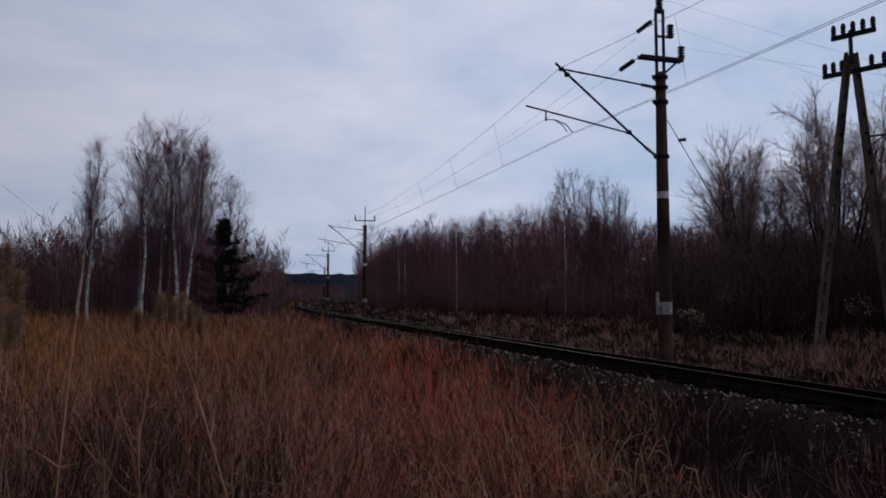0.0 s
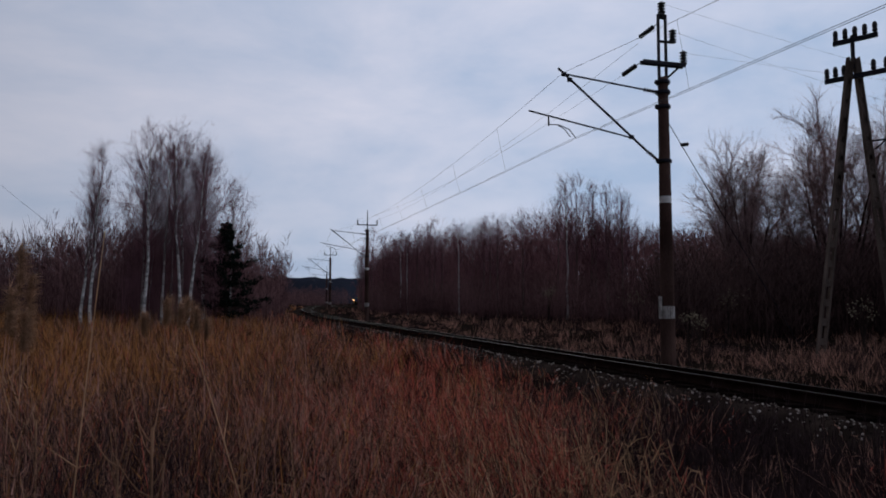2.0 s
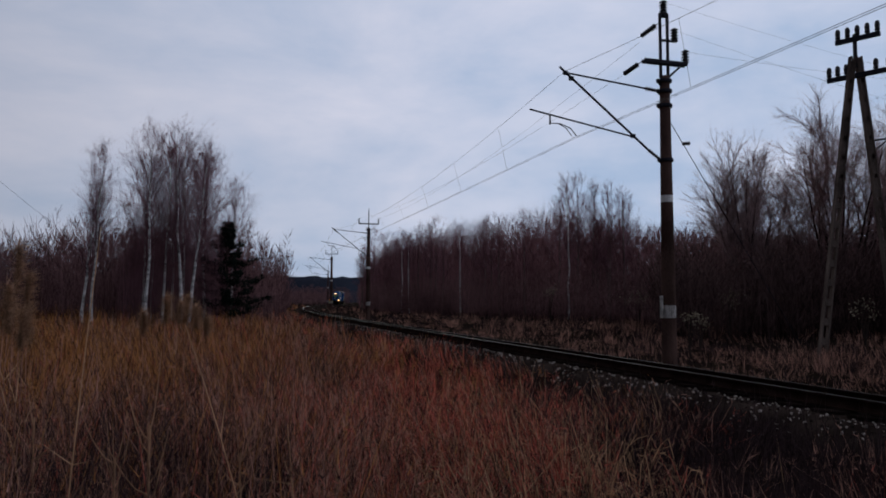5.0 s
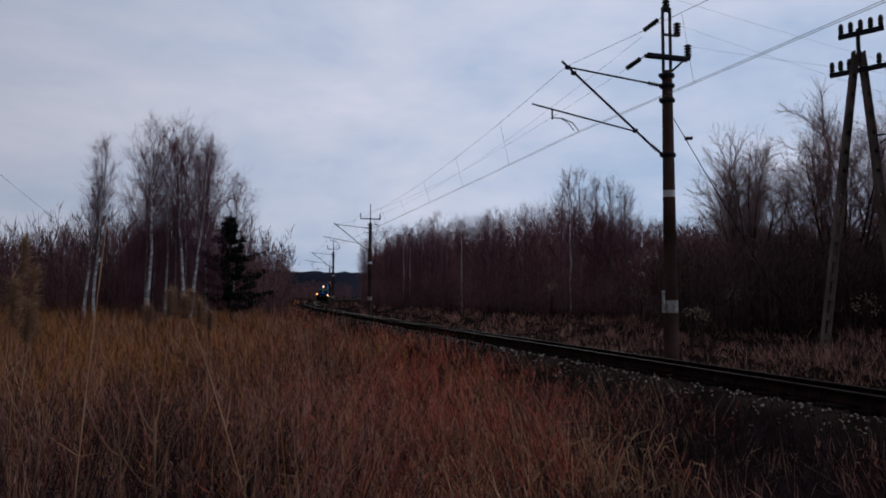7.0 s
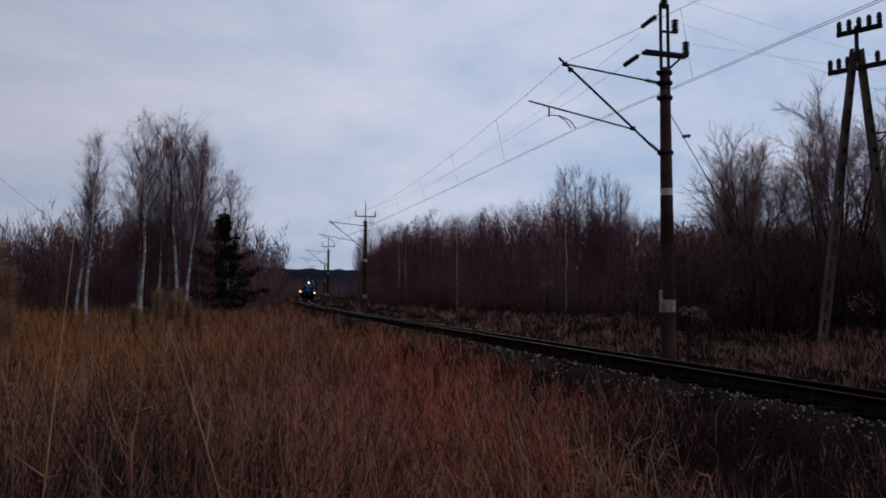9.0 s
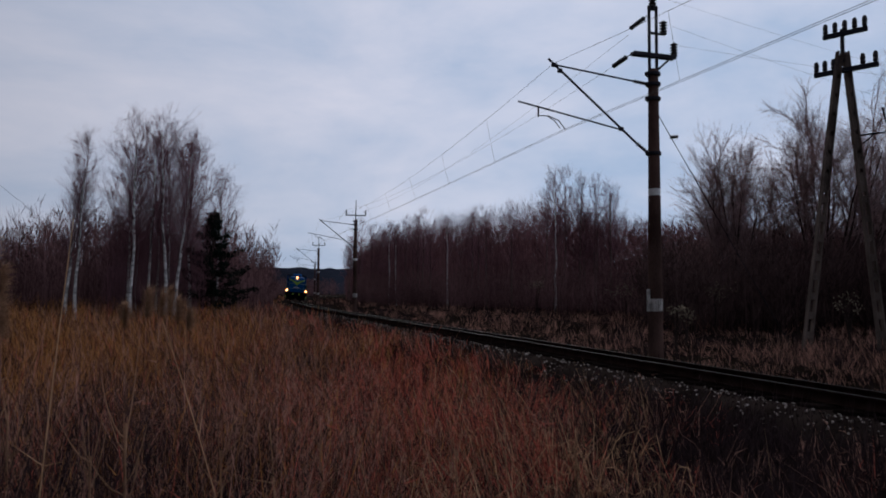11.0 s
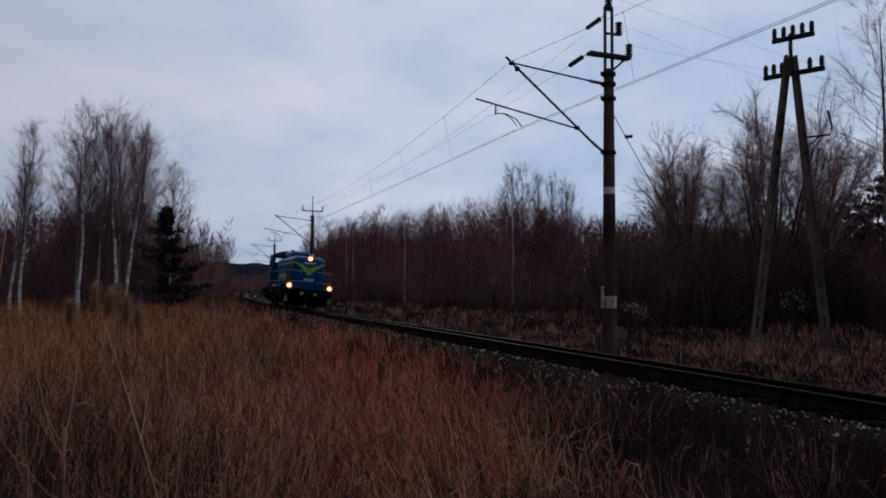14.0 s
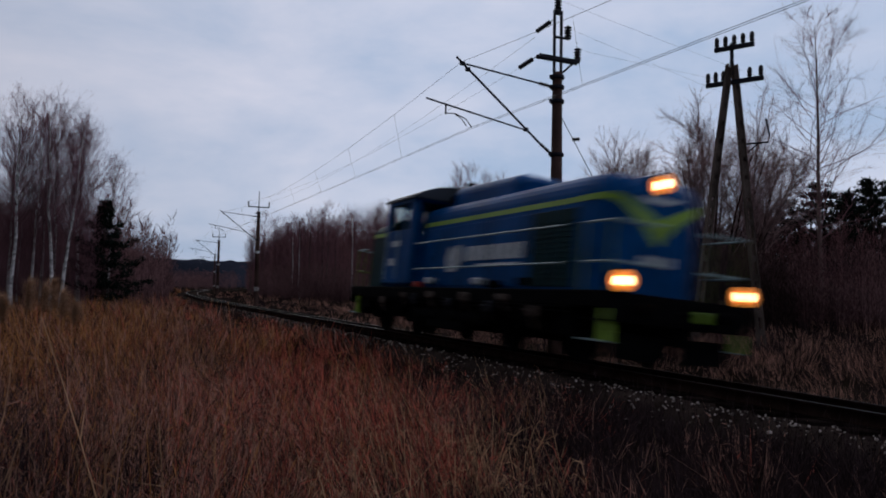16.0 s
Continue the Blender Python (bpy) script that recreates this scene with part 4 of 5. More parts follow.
def build_birches():
    """The birch clump on the meadow."""
    spots = [(-21.6, 45.0, 10.0, 0.085, (0.07, 0.0)), (-22.5, 45.6, 8.0, 0.085, (0.09, 0)), (-18.35, 45.0, 11.0, 0.095, (0.02, 0)), (-16.7, 46.2, 11.2, 0.095, (-0.03, 0)), (-15.85, 45.2, 9.7, 0.09, (0.075, 0)), (-19.9, 48.5, 10.2, 0.075, (0, 0)), (-17.6, 49.0, 11.0, 0.08, (0.01, 0)), (-16.2, 49.5, 10.6, 0.08, (0.02, 0)), (-18.9, 50.5, 10.8, 0.075, (-0.01, 0)), (-15.0, 51.0, 8.8, 0.07, (0.03, 0)), (-17.0, 51.5, 10.6, 0.075, (0.01, 0)), (-20.6, 51.5, 9.0, 0.07, (0.02, 0)), (-18.2, 47.4, 10.4, 0.075, (0.02, 0))]
    for i, (x, y, h, r, lean) in enumerate(spots):
        tree("birch", "slender white-barked birch, leafless, standing in dry grass" if r > 0.083 else "thin leafless birch in a clump on the meadow", "birch tree", "birches of the clump", gpose(x, y), M_BIRCH, M_TWIG,
             seed=40 + i, height=h * 1.06, radius=r * 1.1, limbs=40, start=0.34 if i > 4 else 0.38, reach=h * (0.24 if i < 2 else 0.3), rise=50, subs=9, twigs=13, lean=lean, droop=0.0, wobble=0.022, twig_len=0.6, twig_w=0.0062)


def pine_arrays(rng, height, radius, width, tiers, per, needles, point):
    TV, TF = [], []
    limb(TV, TF, [(0, 0, -0.1), (0.03, 0, height * 0.4), (0, 0.04, height * 0.75), (0.02, 0, height)], [radius * 1.2, radius * 0.8, radius * 0.45, 0.02], 7)
    P, D, L = [], [], []
    for i in range(tiers):
        u = 0.08 + 0.92 * i / (tiers - 1)
        for k in range(per):
            az = rng.uniform(0, math.tau)
            ln = width * max(0.05, 1.02 - u) ** point * (0.75 + 0.35 * math.sin(i * 2.1)) * rng.uniform(0.6, 1.2)
            d = np.array([math.cos(az), math.sin(az), 0.28 + 0.4 * u])
            p0 = np.array([0, 0, height * u])
            e = p0 + d * ln + np.array([0, 0, -0.1])
            limb(TV, TF, [p0, (p0 + e) / 2 + np.array([0, 0, 0.05]), e], [0.03, 0.02, 0.008], 3)
            for m in range(needles):
                f = 1.05 - 0.6 * rng.random() ** 1.6
                q = p0 + (e - p0) * f + rng.normal(0, 0.11, 3)
                P.append(q)
                D.append(d * 0.6 + rng.normal(0, 0.6, 3) + np.array([0, 0, 0.5]))
                L.append(rng.uniform(0.12, 0.3))
    V, F = spikes(np.array(P), np.array(D), np.array(L), np.full(len(P), 0.1))
    return (np.array(TV), np.array(TF)), (V, F)


def pine(x, y, height, width, seed, label, group="", tiers=16, per=7, needles=26, point=0.9):
    (tv, tf), (cv, cf) = pine_arrays(np.random.default_rng(seed), height, height * 0.017, width, tiers, per, needles, point)
    ob = thing("pine", label, "pine tree", group, gpose(x, y, seed * 37))
    for nm, v, f, m in (("trunk", tv, tf, M_BARK), ("crown", cv, cf, M_NEEDLE)):
        c = new(nm, array_mesh(nm, v, f, m))
        c.parent = ob
    return ob


def thicket(name, label, rng, x, y, h, per=54, width=1.2, stem=0.032, mat=None, twig_w=0.027):
    """A wood of thin leafless trees and brush that nobody could count: stems with upswept twigs."""
    n = len(x)
    z = ground_z(x, y) - 0.1
    base = np.stack([x, y, z], -1)
    lean = rng.normal(0, 0.05, (n, 2))
    D = np.concatenate([lean, np.ones((n, 1))], 1)
    V1, F1 = spikes(base, D, h, stem * h / 5 + 0.02)
    k = per
    u = 0.12 + 0.86 * rng.random((n, k)) ** 0.85
    az = rng.uniform(0, math.tau, (n, k))
    out = width * (0.25 + np.sin(np.pi * np.clip(u, 0, 1) ** 1.2)) * rng.uniform(0.05, 0.55, (n, k)) * (h[:, None] / 8)
    P = base[:, None] + D[:, None] * (h[:, None] * u)[..., None] * 0.92 + np.stack([np.cos(az) * out, np.sin(az) * out, np.zeros_like(out)], -1)
    Dt = np.stack([np.cos(az) * 0.45, np.sin(az) * 0.45, np.full_like(az, 0.95)], -1) + rng.normal(0, 0.22, (n, k, 3))
    Lt = rng.uniform(0.4, 1.2, (n, k)) * (h[:, None] / 8) ** 0.7
    V2, F2 = spikes(P.reshape(-1, 3), Dt.reshape(-1, 3), Lt.ravel(), np.full(n * k, twig_w))
    ob = new(name, array_mesh(name, np.concatenate([V1, V2]), np.concatenate([F1, F2 + len(V1)]), mat or M_WOOD))
    return tagged(ob, label, "woodland", kind="stuff")


def wood_height(x, y, low=2.5, most=14.0):
    """How tall the wood beyond the line grows: tallest round the birches, lower by the willows."""
    rise = np.interp(x / y, [-0.13, -0.093, -0.03, 0.035, 0.093, 0.154, 0.19, 0.30, 0.36, 0.7], [0.07, 0.095, 0.107, 0.12, 0.137, 0.147, 0.124, 0.118, 0.114, 0.12])
    return np.clip(1.6 + rise * y, low, most)


def build_woods():
    rng = np.random.default_rng(21)
    # far side of the line: the wood's edge runs along it and comes nearer to the right
    n = 2300
    y = rng.uniform(38, 230, n)
    edge = np.interp(y, [38, 50, 62, 80, 105, 150, 230], [26, 23, 21.5, 17.5, 13, 10, 9])
    o = edge + rng.exponential(7.0, n)
    x = np.interp(y, TY, TX) + o * 1.02
    h = wood_height(x, y) * (0.97 + 0.06 * np.sin(x * 0.33 + y * 0.11) * np.sin(y * 0.17 + 1)) + rng.normal(0, 0.35, n)
    h *= np.interp(o - edge, [0, 4, 20], [0.7, 0.97, 1.0]) * np.where(y > 150, np.interp(o - edge, [0, 6], [0.6, 1.0]), 1.0)
    thicket("birch_wood", "leafless reddish-brown birch and alder wood beside the line", rng, x, y, np.clip(h, 3, 14), per=66, twig_w=0.018)
    # the depth of the wood
    n = 1900
    y = rng.uniform(42, 190, n)
    x = np.interp(y, TY, TX) + np.interp(y, [38, 50, 62, 80, 105, 150, 230], [26, 23, 21.5, 17.5, 13, 10, 9]) + rng.uniform(4, 42, n)
    thicket("deep_wood", "dark depth of the leafless wood", rng, x, y, wood_height(x, y) * rng.uniform(0.72, 0.94, n), per=30, width=1.8, stem=0.05, twig_w=0.085)
    # brush in front of the wood
    n = 2300
    y = rng.uniform(24, 120, n)
    edge = np.interp(y, [24, 38, 50, 62, 80, 105, 120], [22, 22, 20, 18, 14, 10.5, 9])
    x = np.interp(y, TY, TX) + edge + rng.exponential(5, n)
    thicket("brush", "dark leafless brush at the wood's foot", rng, x, y, rng.uniform(1.6, 5.2, n) * np.interp(y, [24, 40, 60], [0.75, 1.1, 1.0]), per=30, width=2.4, twig_w=0.034, mat=M_BRUSH)
    n = 900
    x, y = rng.uniform(10, 37, n), rng.uniform(33, 38, n)
    thicket("hazel_brush", "dark leafless brush before the willows", rng, x, y, rng.uniform(2.8, 5.0, n) * np.interp(x / y, [0.6, 0.7], [1.0, 0.45]), per=56, width=2.6, twig_w=0.03, mat=M_HAZEL)
    # to the right, behind the telegraph pole
    n = 1500
    x, y = rng.uniform(12, 70, n), rng.uniform(36, 54, n)
    keep = (y > 30 + (x - 24) * 0.15) & (x > 6 + y * 0.2)
    thicket("alder_wood", "dense dark leafless alder thicket", rng, x[keep], y[keep], rng.uniform(0.72, 1.0, keep.sum()) * wood_height(x, y)[keep] * np.interp((x / y)[keep], [0.57, 0.64], [1.0, 0.4]), per=44, width=2.2, twig_w=0.036, mat=M_BRUSH)
    # where the line bends out of sight
    n = 640
    x, y = rng.uniform(-78, -8, n), rng.uniform(250, 330, n)
    keep = np.abs(off_track(x, y)) > 7
    thicket("bend_wood", "dark leafless wood where the line bends away", rng, x[keep], y[keep], rng.uniform(4.0, 8.0, keep.sum()), per=36, width=3.5, stem=0.06, twig_w=0.11, mat=M_BRUSH)
    # near side of the line
    n = 1900
    y = rng.uniform(52, 240, n)
    edge = np.interp(y, [52, 70, 100, 150, 240], [-13, -9.5, -8, -7, -7])
    x = np.interp(y, TY, TX) + edge - rng.exponential(9, n)
    h = np.clip(6.0 + 1.5 * np.sin(y * 0.13) + rng.normal(0, 0.9, n), 2.5, 10)
    keep = x < -0.208 * y - 0.6
    x, y = x[keep], y[keep]
    h = h[keep] * np.interp(-x / y, [0.212, 0.245], [0.6, 1.1])
    thicket("meadow_wood", "dark leafless wood on the meadow side of the line", rng, x, y, h, per=32, twig_w=0.052, mat=M_BRUSH)
    n = 130
    x, y = rng.uniform(-21.4, -14.6, n), rng.uniform(46.5, 53, n)
    thicket("birch_saplings", "thin reddish-twigged birch saplings crowding the clump", rng, x, y, np.clip(8.4 - 0.4 * np.abs(x + 18.0) ** 1.5 + rng.normal(0, 0.9, n), 3.5, 10), per=170, width=1.5, stem=0.016, mat=M_TWIG, twig_w=0.008)
    n = 2100
    x, y = rng.uniform(-62, -14, n), rng.uniform(50, 85, n)
    keep = x < -0.208 * y - 0.6
    x, y = x[keep], y[keep]
    n = len(x)
    thicket("alder_belt", "dark belt of leafless alders behind the birches", rng, x, y, np.clip(6.6 + 0.9 * np.sin(x * 0.4) + rng.normal(0, 0.8, n), 2, 9), per=28, twig_w=0.052, mat=M_BRUSH)


def willow(x, y, height, spread, stems, seed):
    """Many stems that fan out from one foot and fork into a rounded crown of fine twigs."""
    rng = np.random.default_rng(seed)
    ob = thing("willow", "bare grey-brown willow with stems fanning out behind the telegraph pole", "willow tree", "willows", gpose(x, y))
    rng_t = np.random.default_rng(seed + 900)
    CV, CF, tp, td = [], [], [], []

    def bough(p, d, length, steps, up, bend):
        pts = [np.array(p, float)]
        for k in range(steps):
            d = d + rng.normal(0, bend, 3) + np.array([0, 0, up])
            d = d / np.linalg.norm(d)
            pts.append(pts[-1] + d * length / steps)
        return np.array(pts)

    def along(pts, u):
        f = u * (len(pts) - 1)
        k = min(len(pts) - 2, int(f))
        return pts[k] + (pts[k + 1] - pts[k]) * (f - k), (pts[k + 1] - pts[k]) / (np.linalg.norm(pts[k + 1] - pts[k]) + 1e-9)

    for q in range(stems):
        az = math.tau * (q + rng.uniform(-0.3, 0.3)) / stems
        out = (0.15 + 0.85 * rng.random()) * spread / height * 1.1
        d = np.array([math.cos(az) * out, math.sin(az) * out, 1.0])
        length = height * (1.0 - 0.28 * (out * height / spread / 1.1) ** 2) * rng.uniform(0.8, 0.95)
        stem = bough((math.cos(az) * 0.25, math.sin(az) * 0.25, -0.15), d / np.linalg.norm(d), length, 9, 0.03, 0.062)
        V, F = [], []
        limb(V, F, stem, np.linspace(0.125, 0.016, 10) * rng.uniform(0.75, 1.15), 6)
        new("limb", array_mesh("limb", V, F, M_BARK)).parent = ob
        for a in range(17):
            u = 0.44 + 0.56 * rng.random() ** 0.85
            p, d1 = along(stem, u)
            d1 = d1 + rng.normal(0, 0.42, 3)
            b1 = bough(p, d1 / np.linalg.norm(d1), length * rng.uniform(0.2, 0.36) * (1.2 - 0.5 * u), 5, 0.05, 0.14)
            limb(CV, CF, b1, np.linspace(0.032 * (1.2 - 0.6 * u), 0.007, 6), 4)
            for b in range(8):
                p, d2 = along(b1, rng.uniform(0.25, 1.0))
                d2 = d2 + rng.normal(0, 0.42, 3)
                b2 = bough(p, d2 / np.linalg.norm(d2), rng.uniform(0.6, 1.25), 3, 0.06, 0.15)
                limb(CV, CF, b2, (0.009, 0.007, 0.005, 0.003), 3)
                for c in range(10):
                    p, d3 = along(b2, rng_t.random())
                    tp.append(p)
                    td.append(d3 + rng_t.normal(0, 0.42, 3))
    n = len(tp)
    V2, F2 = spikes(np.array(tp), np.array(td), rng.uniform(0.25, 0.8, n), np.full(n, 0.0072))
    cv = np.array(CV)
    new("crown", array_mesh("crown", np.concatenate([cv, V2]), np.concatenate([np.array(CF), F2 + len(cv)]), M_TWIG2)).parent = ob


def build_big_trees():
    for k, (x, y, h, spread, stems) in enumerate([(20.8, 38.0, 12.2, 4.9, 14), (23.4, 40.0, 11.4, 3.8, 8), (15.4, 38.0, 9.6, 2.9, 12), (17.2, 39.5, 8.6, 2.2, 6), (19.2, 37.0, 9.8, 2.6, 5)]):
        willow(x, y, h, spread, stems, 70 + k)
    tree("alder", "tall slender bare alder standing alone before the pines", "tree", "", gpose(29.6, 42.0), M_PALEBARK, M_TWIG, seed=91, height=18.6, radius=0.16, limbs=54, start=0.26, reach=4.8, rise=36, subs=10, twigs=12, droop=0.12, wobble=0.012, twig_len=0.75, twig_w=0.008, thick=0.26)


def build_edge_birches():
    """Birches that stand out of the wood's edge beyond the line."""
    protos = []
    for k in range(4):
        protos.append(tree("birch", "slim pale-stemmed birch at the edge of the wood", "birch tree", "birches at the wood's edge", gpose(11.5 + k * 1.1, 64.5 - k, 40.0 * k), M_PALEBARK, M_TWIG,
                           seed=120 + k, height=11.6 - 0.5 * k, radius=0.085, limbs=30, start=0.36, reach=2.7, rise=50, subs=8, twigs=13, droop=0.0, wobble=0.014, twig_len=0.6, twig_w=0.008))
    rng = np.random.default_rng(4)
    for k in range(28):
        y = 58 + 92 * (k / 28) ** 1.2 + rng.uniform(-1, 1)
        edge = float(np.interp(y, [38, 50, 62, 80, 105, 150], [26, 23, 21.5, 17.5, 13, 10]))
        x = float(np.interp(y, TY, TX)) + edge - 1.5 + rng.uniform(0, 4)
        sc = float(wood_height(x, y)) / 12.2 * rng.uniform(0.86, 1.05)
        copy_thing(protos[k % 4], gpose(x, y, rng.uniform(0, 360)) @ Matrix.Scale(sc, 4))


def leafy_bush(x, y, z, size, seed):
    rng = np.random.default_rng(seed)
    ob = thing("leafy_bush", "small bush that still holds pale withered leaves", "bush", "bushes with withered leaves", gpose(x, y))
    zc = z - float(ground_z(x, y))
    V, F = [], []
    tips = []
    for k in range(9):
        tip = np.array([rng.normal(0, size), rng.normal(0, size), zc + rng.normal(0, size * 0.45)])
        limb(V, F, [(0, 0, -0.05), (tip[0] * 0.3, tip[1] * 0.3, zc * 0.55), tip], [0.014, 0.01, 0.004], 4)
        tips.append(tip)
    st = new("stem_clump", array_mesh("stem_clump", V, F, M_BARK))
    st.parent = ob
    n = int(260 * size)
    P = np.array([tips[k] for k in rng.integers(0, 9, n)]) + rng.normal(0, size * 0.45, (n, 3))
    V, F = spikes(P, rng.normal(0, 1, (n, 3)), rng.uniform(0.05, 0.11, n), np.full(n, 0.055))
    lv = tagged(new("withered_leaves", array_mesh("withered_leaves", V, F, M_LEAF)), kind="stuff")
    lv.parent = ob


for k, (x, y, z, size) in enumerate([(7.0, 50.0, 1.9, 0.42), (10.9, 42.0, 1.5, 0.4), (15.8, 28.0, 1.05, 0.3), (7.2, 22.0, 0.85, 0.12), (8.9, 26.0, 0.55, 0.2), (12.6, 33.0, 1.4, 0.3)]):
    leafy_bush(x, y, z, size, 300 + k)
build_birches()
pine(-14.6, 49.0, 6.7, 3.1, 3, "dark green young pine beside the birches", tiers=15, per=9, needles=40)
tree("birch", "white-stemmed birch standing out of the dark wood", "birch tree", "birches at the wood's edge", gpose(10.4, 63.0), M_BIRCH, M_TWIG, seed=140, height=11.6, radius=0.075, limbs=34, start=0.42, reach=2.8, rise=55, subs=6, twigs=7, droop=0.02, wobble=0.02, twig_len=0.6, twig_w=0.013)
for k, (x, y, h) in enumerate([(-6.2, 102.0, 10.8), (-5.0, 99.5, 10.2), (1.6, 83.0, 9.6)]):
    tree("birch", "white-stemmed birch standing out of the dark wood", "birch tree", "birches at the wood's edge", gpose(x, y), M_BIRCH, M_TWIG, seed=150 + k, height=h, radius=0.1, limbs=26, start=0.55, reach=2.2, rise=55, subs=6, twigs=8, droop=0.0, wobble=0.014, twig_len=0.6, twig_w=0.011)
build_woods()
build_edge_birches()
build_big_trees()
rng_p = np.random.default_rng(63)
for i in range(30):
    x, y = 27.6 + 0.84 * i + rng_p.uniform(-0.6, 0.6), 44.5 + 2.2 * (i % 3) + rng_p.uniform(-0.6, 0.6)
    pine(x, y, float(np.interp(x, [27, 31, 40, 52], [6.6, 8.2, 9.0, 9.6])) * rng_p.uniform(0.86, 1.08), 3.0, 10 + i, "dark bushy pine at the edge of the wood", "pines at the wood's edge", tiers=14, per=9, needles=21, point=0.5)


# ---- grass of the meadow ----
def blades(rng, x, y, h, w, bend, lean):
    """Curved tapered ribbons with a fold, three steps high: arrays of vertices and triangles."""
    n = len(x)
    z = ground_z(x, y) - 0.03
    az = rng.uniform(0, math.tau, n)
    fx, fy = np.cos(az), np.sin(az)
    sx, sy = -fy * w / 2, fx * w / 2
    V = np.empty((n, 5, 3))
    for k, u in enumerate((0.0, 0.55, 1.0)):
        cx, cy = x + lean[0] * h * u + fx * bend * h * u * u, y + lean[1] * h * u + fy * bend * h * u * u
        cz = z + h * (u - 0.25 * bend * u * u)
        if k < 2:
            taper = 1.0 if k == 0 else 0.75
            V[:, 2 * k] = np.stack([cx - sx * taper, cy - sy * taper, cz], -1)
            V[:, 2 * k + 1] = np.stack([cx + sx * taper, cy + sy * taper, cz], -1)
        else:
            V[:, 4] = np.stack([cx, cy, cz], -1)
    b = (np.arange(n) * 5)[:, None]
    F = np.concatenate([b + np.array([[0, 1, 3]]), b + np.array([[0, 3, 2]]), b + np.array([[2, 3, 4]])])
    return V.reshape(-1, 3), F


def build_grass():
    rng = np.random.default_rng(77)
    # tussocks over the meadow; the blades of each fan out from its foot
    n = 15500
    r = np.exp(rng.uniform(math.log(2.6), math.log(190), n))
    a = rng.uniform(radians(48), radians(124), n)
    x, y = r * np.cos(a), r * np.sin(a)
    o, deg = off_track(x, y), np.degrees(a)
    keep = (o < -1.5) | ((o > 2.1) & (o < 27))
    x, y, r, o, deg = x[keep], y[keep], r[keep], o[keep], deg[keep]
    n = len(x)
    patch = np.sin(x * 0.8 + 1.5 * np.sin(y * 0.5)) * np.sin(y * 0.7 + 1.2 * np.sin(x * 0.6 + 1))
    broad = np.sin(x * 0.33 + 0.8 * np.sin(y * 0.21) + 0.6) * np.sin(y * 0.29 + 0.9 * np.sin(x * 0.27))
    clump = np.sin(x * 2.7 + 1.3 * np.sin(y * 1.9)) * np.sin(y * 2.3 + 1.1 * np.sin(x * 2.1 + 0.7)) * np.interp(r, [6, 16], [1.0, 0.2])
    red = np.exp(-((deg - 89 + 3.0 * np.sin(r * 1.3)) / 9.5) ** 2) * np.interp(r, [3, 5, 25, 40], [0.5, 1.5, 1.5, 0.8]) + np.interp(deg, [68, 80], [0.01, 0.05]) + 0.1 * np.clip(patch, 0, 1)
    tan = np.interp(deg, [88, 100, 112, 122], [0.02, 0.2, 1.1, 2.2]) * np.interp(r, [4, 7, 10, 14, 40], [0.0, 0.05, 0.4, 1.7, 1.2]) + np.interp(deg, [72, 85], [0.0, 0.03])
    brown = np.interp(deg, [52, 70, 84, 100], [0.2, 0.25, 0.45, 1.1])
    # dark blades crowd the low gaps and near right, as painted shade
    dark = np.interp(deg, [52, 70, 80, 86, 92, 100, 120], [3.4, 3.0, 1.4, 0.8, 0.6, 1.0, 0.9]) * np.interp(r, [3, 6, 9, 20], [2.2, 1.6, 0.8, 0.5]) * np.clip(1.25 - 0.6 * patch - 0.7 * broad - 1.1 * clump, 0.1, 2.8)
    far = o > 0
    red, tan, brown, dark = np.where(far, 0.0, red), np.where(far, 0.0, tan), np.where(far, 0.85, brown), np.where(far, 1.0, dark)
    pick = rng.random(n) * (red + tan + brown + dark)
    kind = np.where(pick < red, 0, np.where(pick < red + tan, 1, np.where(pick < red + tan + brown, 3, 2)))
    high = 0.6 + 0.2 * patch + 0.12 * broad + 0.12 * clump + 0.18 * rng.normal(0, 1, n)
    high *= np.interp(o, [-9, -5, -4, -2.6, -1.9, -1.5, 2.8, 6, 20], [1.0, 0.95, 0.95, 0.82, 0.5, 0.22, 0.5, 1.0, 1.2])
    high *= np.interp(deg, [60, 85, 105, 125], [0.85, 0.92, 1.15, 1.5])
    high *= np.interp(r, [3, 7, 13], [0.85, 0.92, 1.0])
    high = np.clip(high * np.where(far, 0.75, 1.0), 0.12, 1.4)
    lx, ly = rng.normal(-0.08, 0.26, n) + 0.15 * np.sin(x * 0.9 + y * 0.6), rng.normal(0, 0.2, n)
    k = 21
    spread = np.repeat(0.05 + 0.014 * np.clip(r, 0, 14), k)
    ba = rng.uniform(0, math.tau, n * k)
    br = np.abs(rng.normal(0, 1, n * k))
    X, Y = np.repeat(x, k) + np.cos(ba) * br * spread, np.repeat(y, k) + np.sin(ba) * br * spread
    R = np.repeat(r, k)
    H = np.repeat(high, k) * (0.3 + 0.9 * rng.random(n * k) ** 0.8)
    W = np.clip(0.0019 + R * 0.0005, 0.0026, 0.1) * rng.uniform(0.5, 1.6, n * k) * np.where(np.repeat(far, k), 0.75, 1.0)
    B = np.where(rng.random(n * k) < 0.18, rng.uniform(0.4, 1.3, n * k), np.abs(rng.normal(0.12, 0.14, n * k)))
    LX, LY = np.repeat(lx, k) + np.cos(ba) * 0.3 * br, np.repeat(ly, k) + np.sin(ba) * 0.3 * br
    K = np.repeat(kind, k)
    K = np.where((rng.random(n * k) < 0.16) & (np.repeat(o, k) < 0) & (np.repeat(deg, k) > 84), rng.integers(0, 4, n * k), K)
    ok = (off_track(X, Y) < -1.45) | (off_track(X, Y) > 2.0)
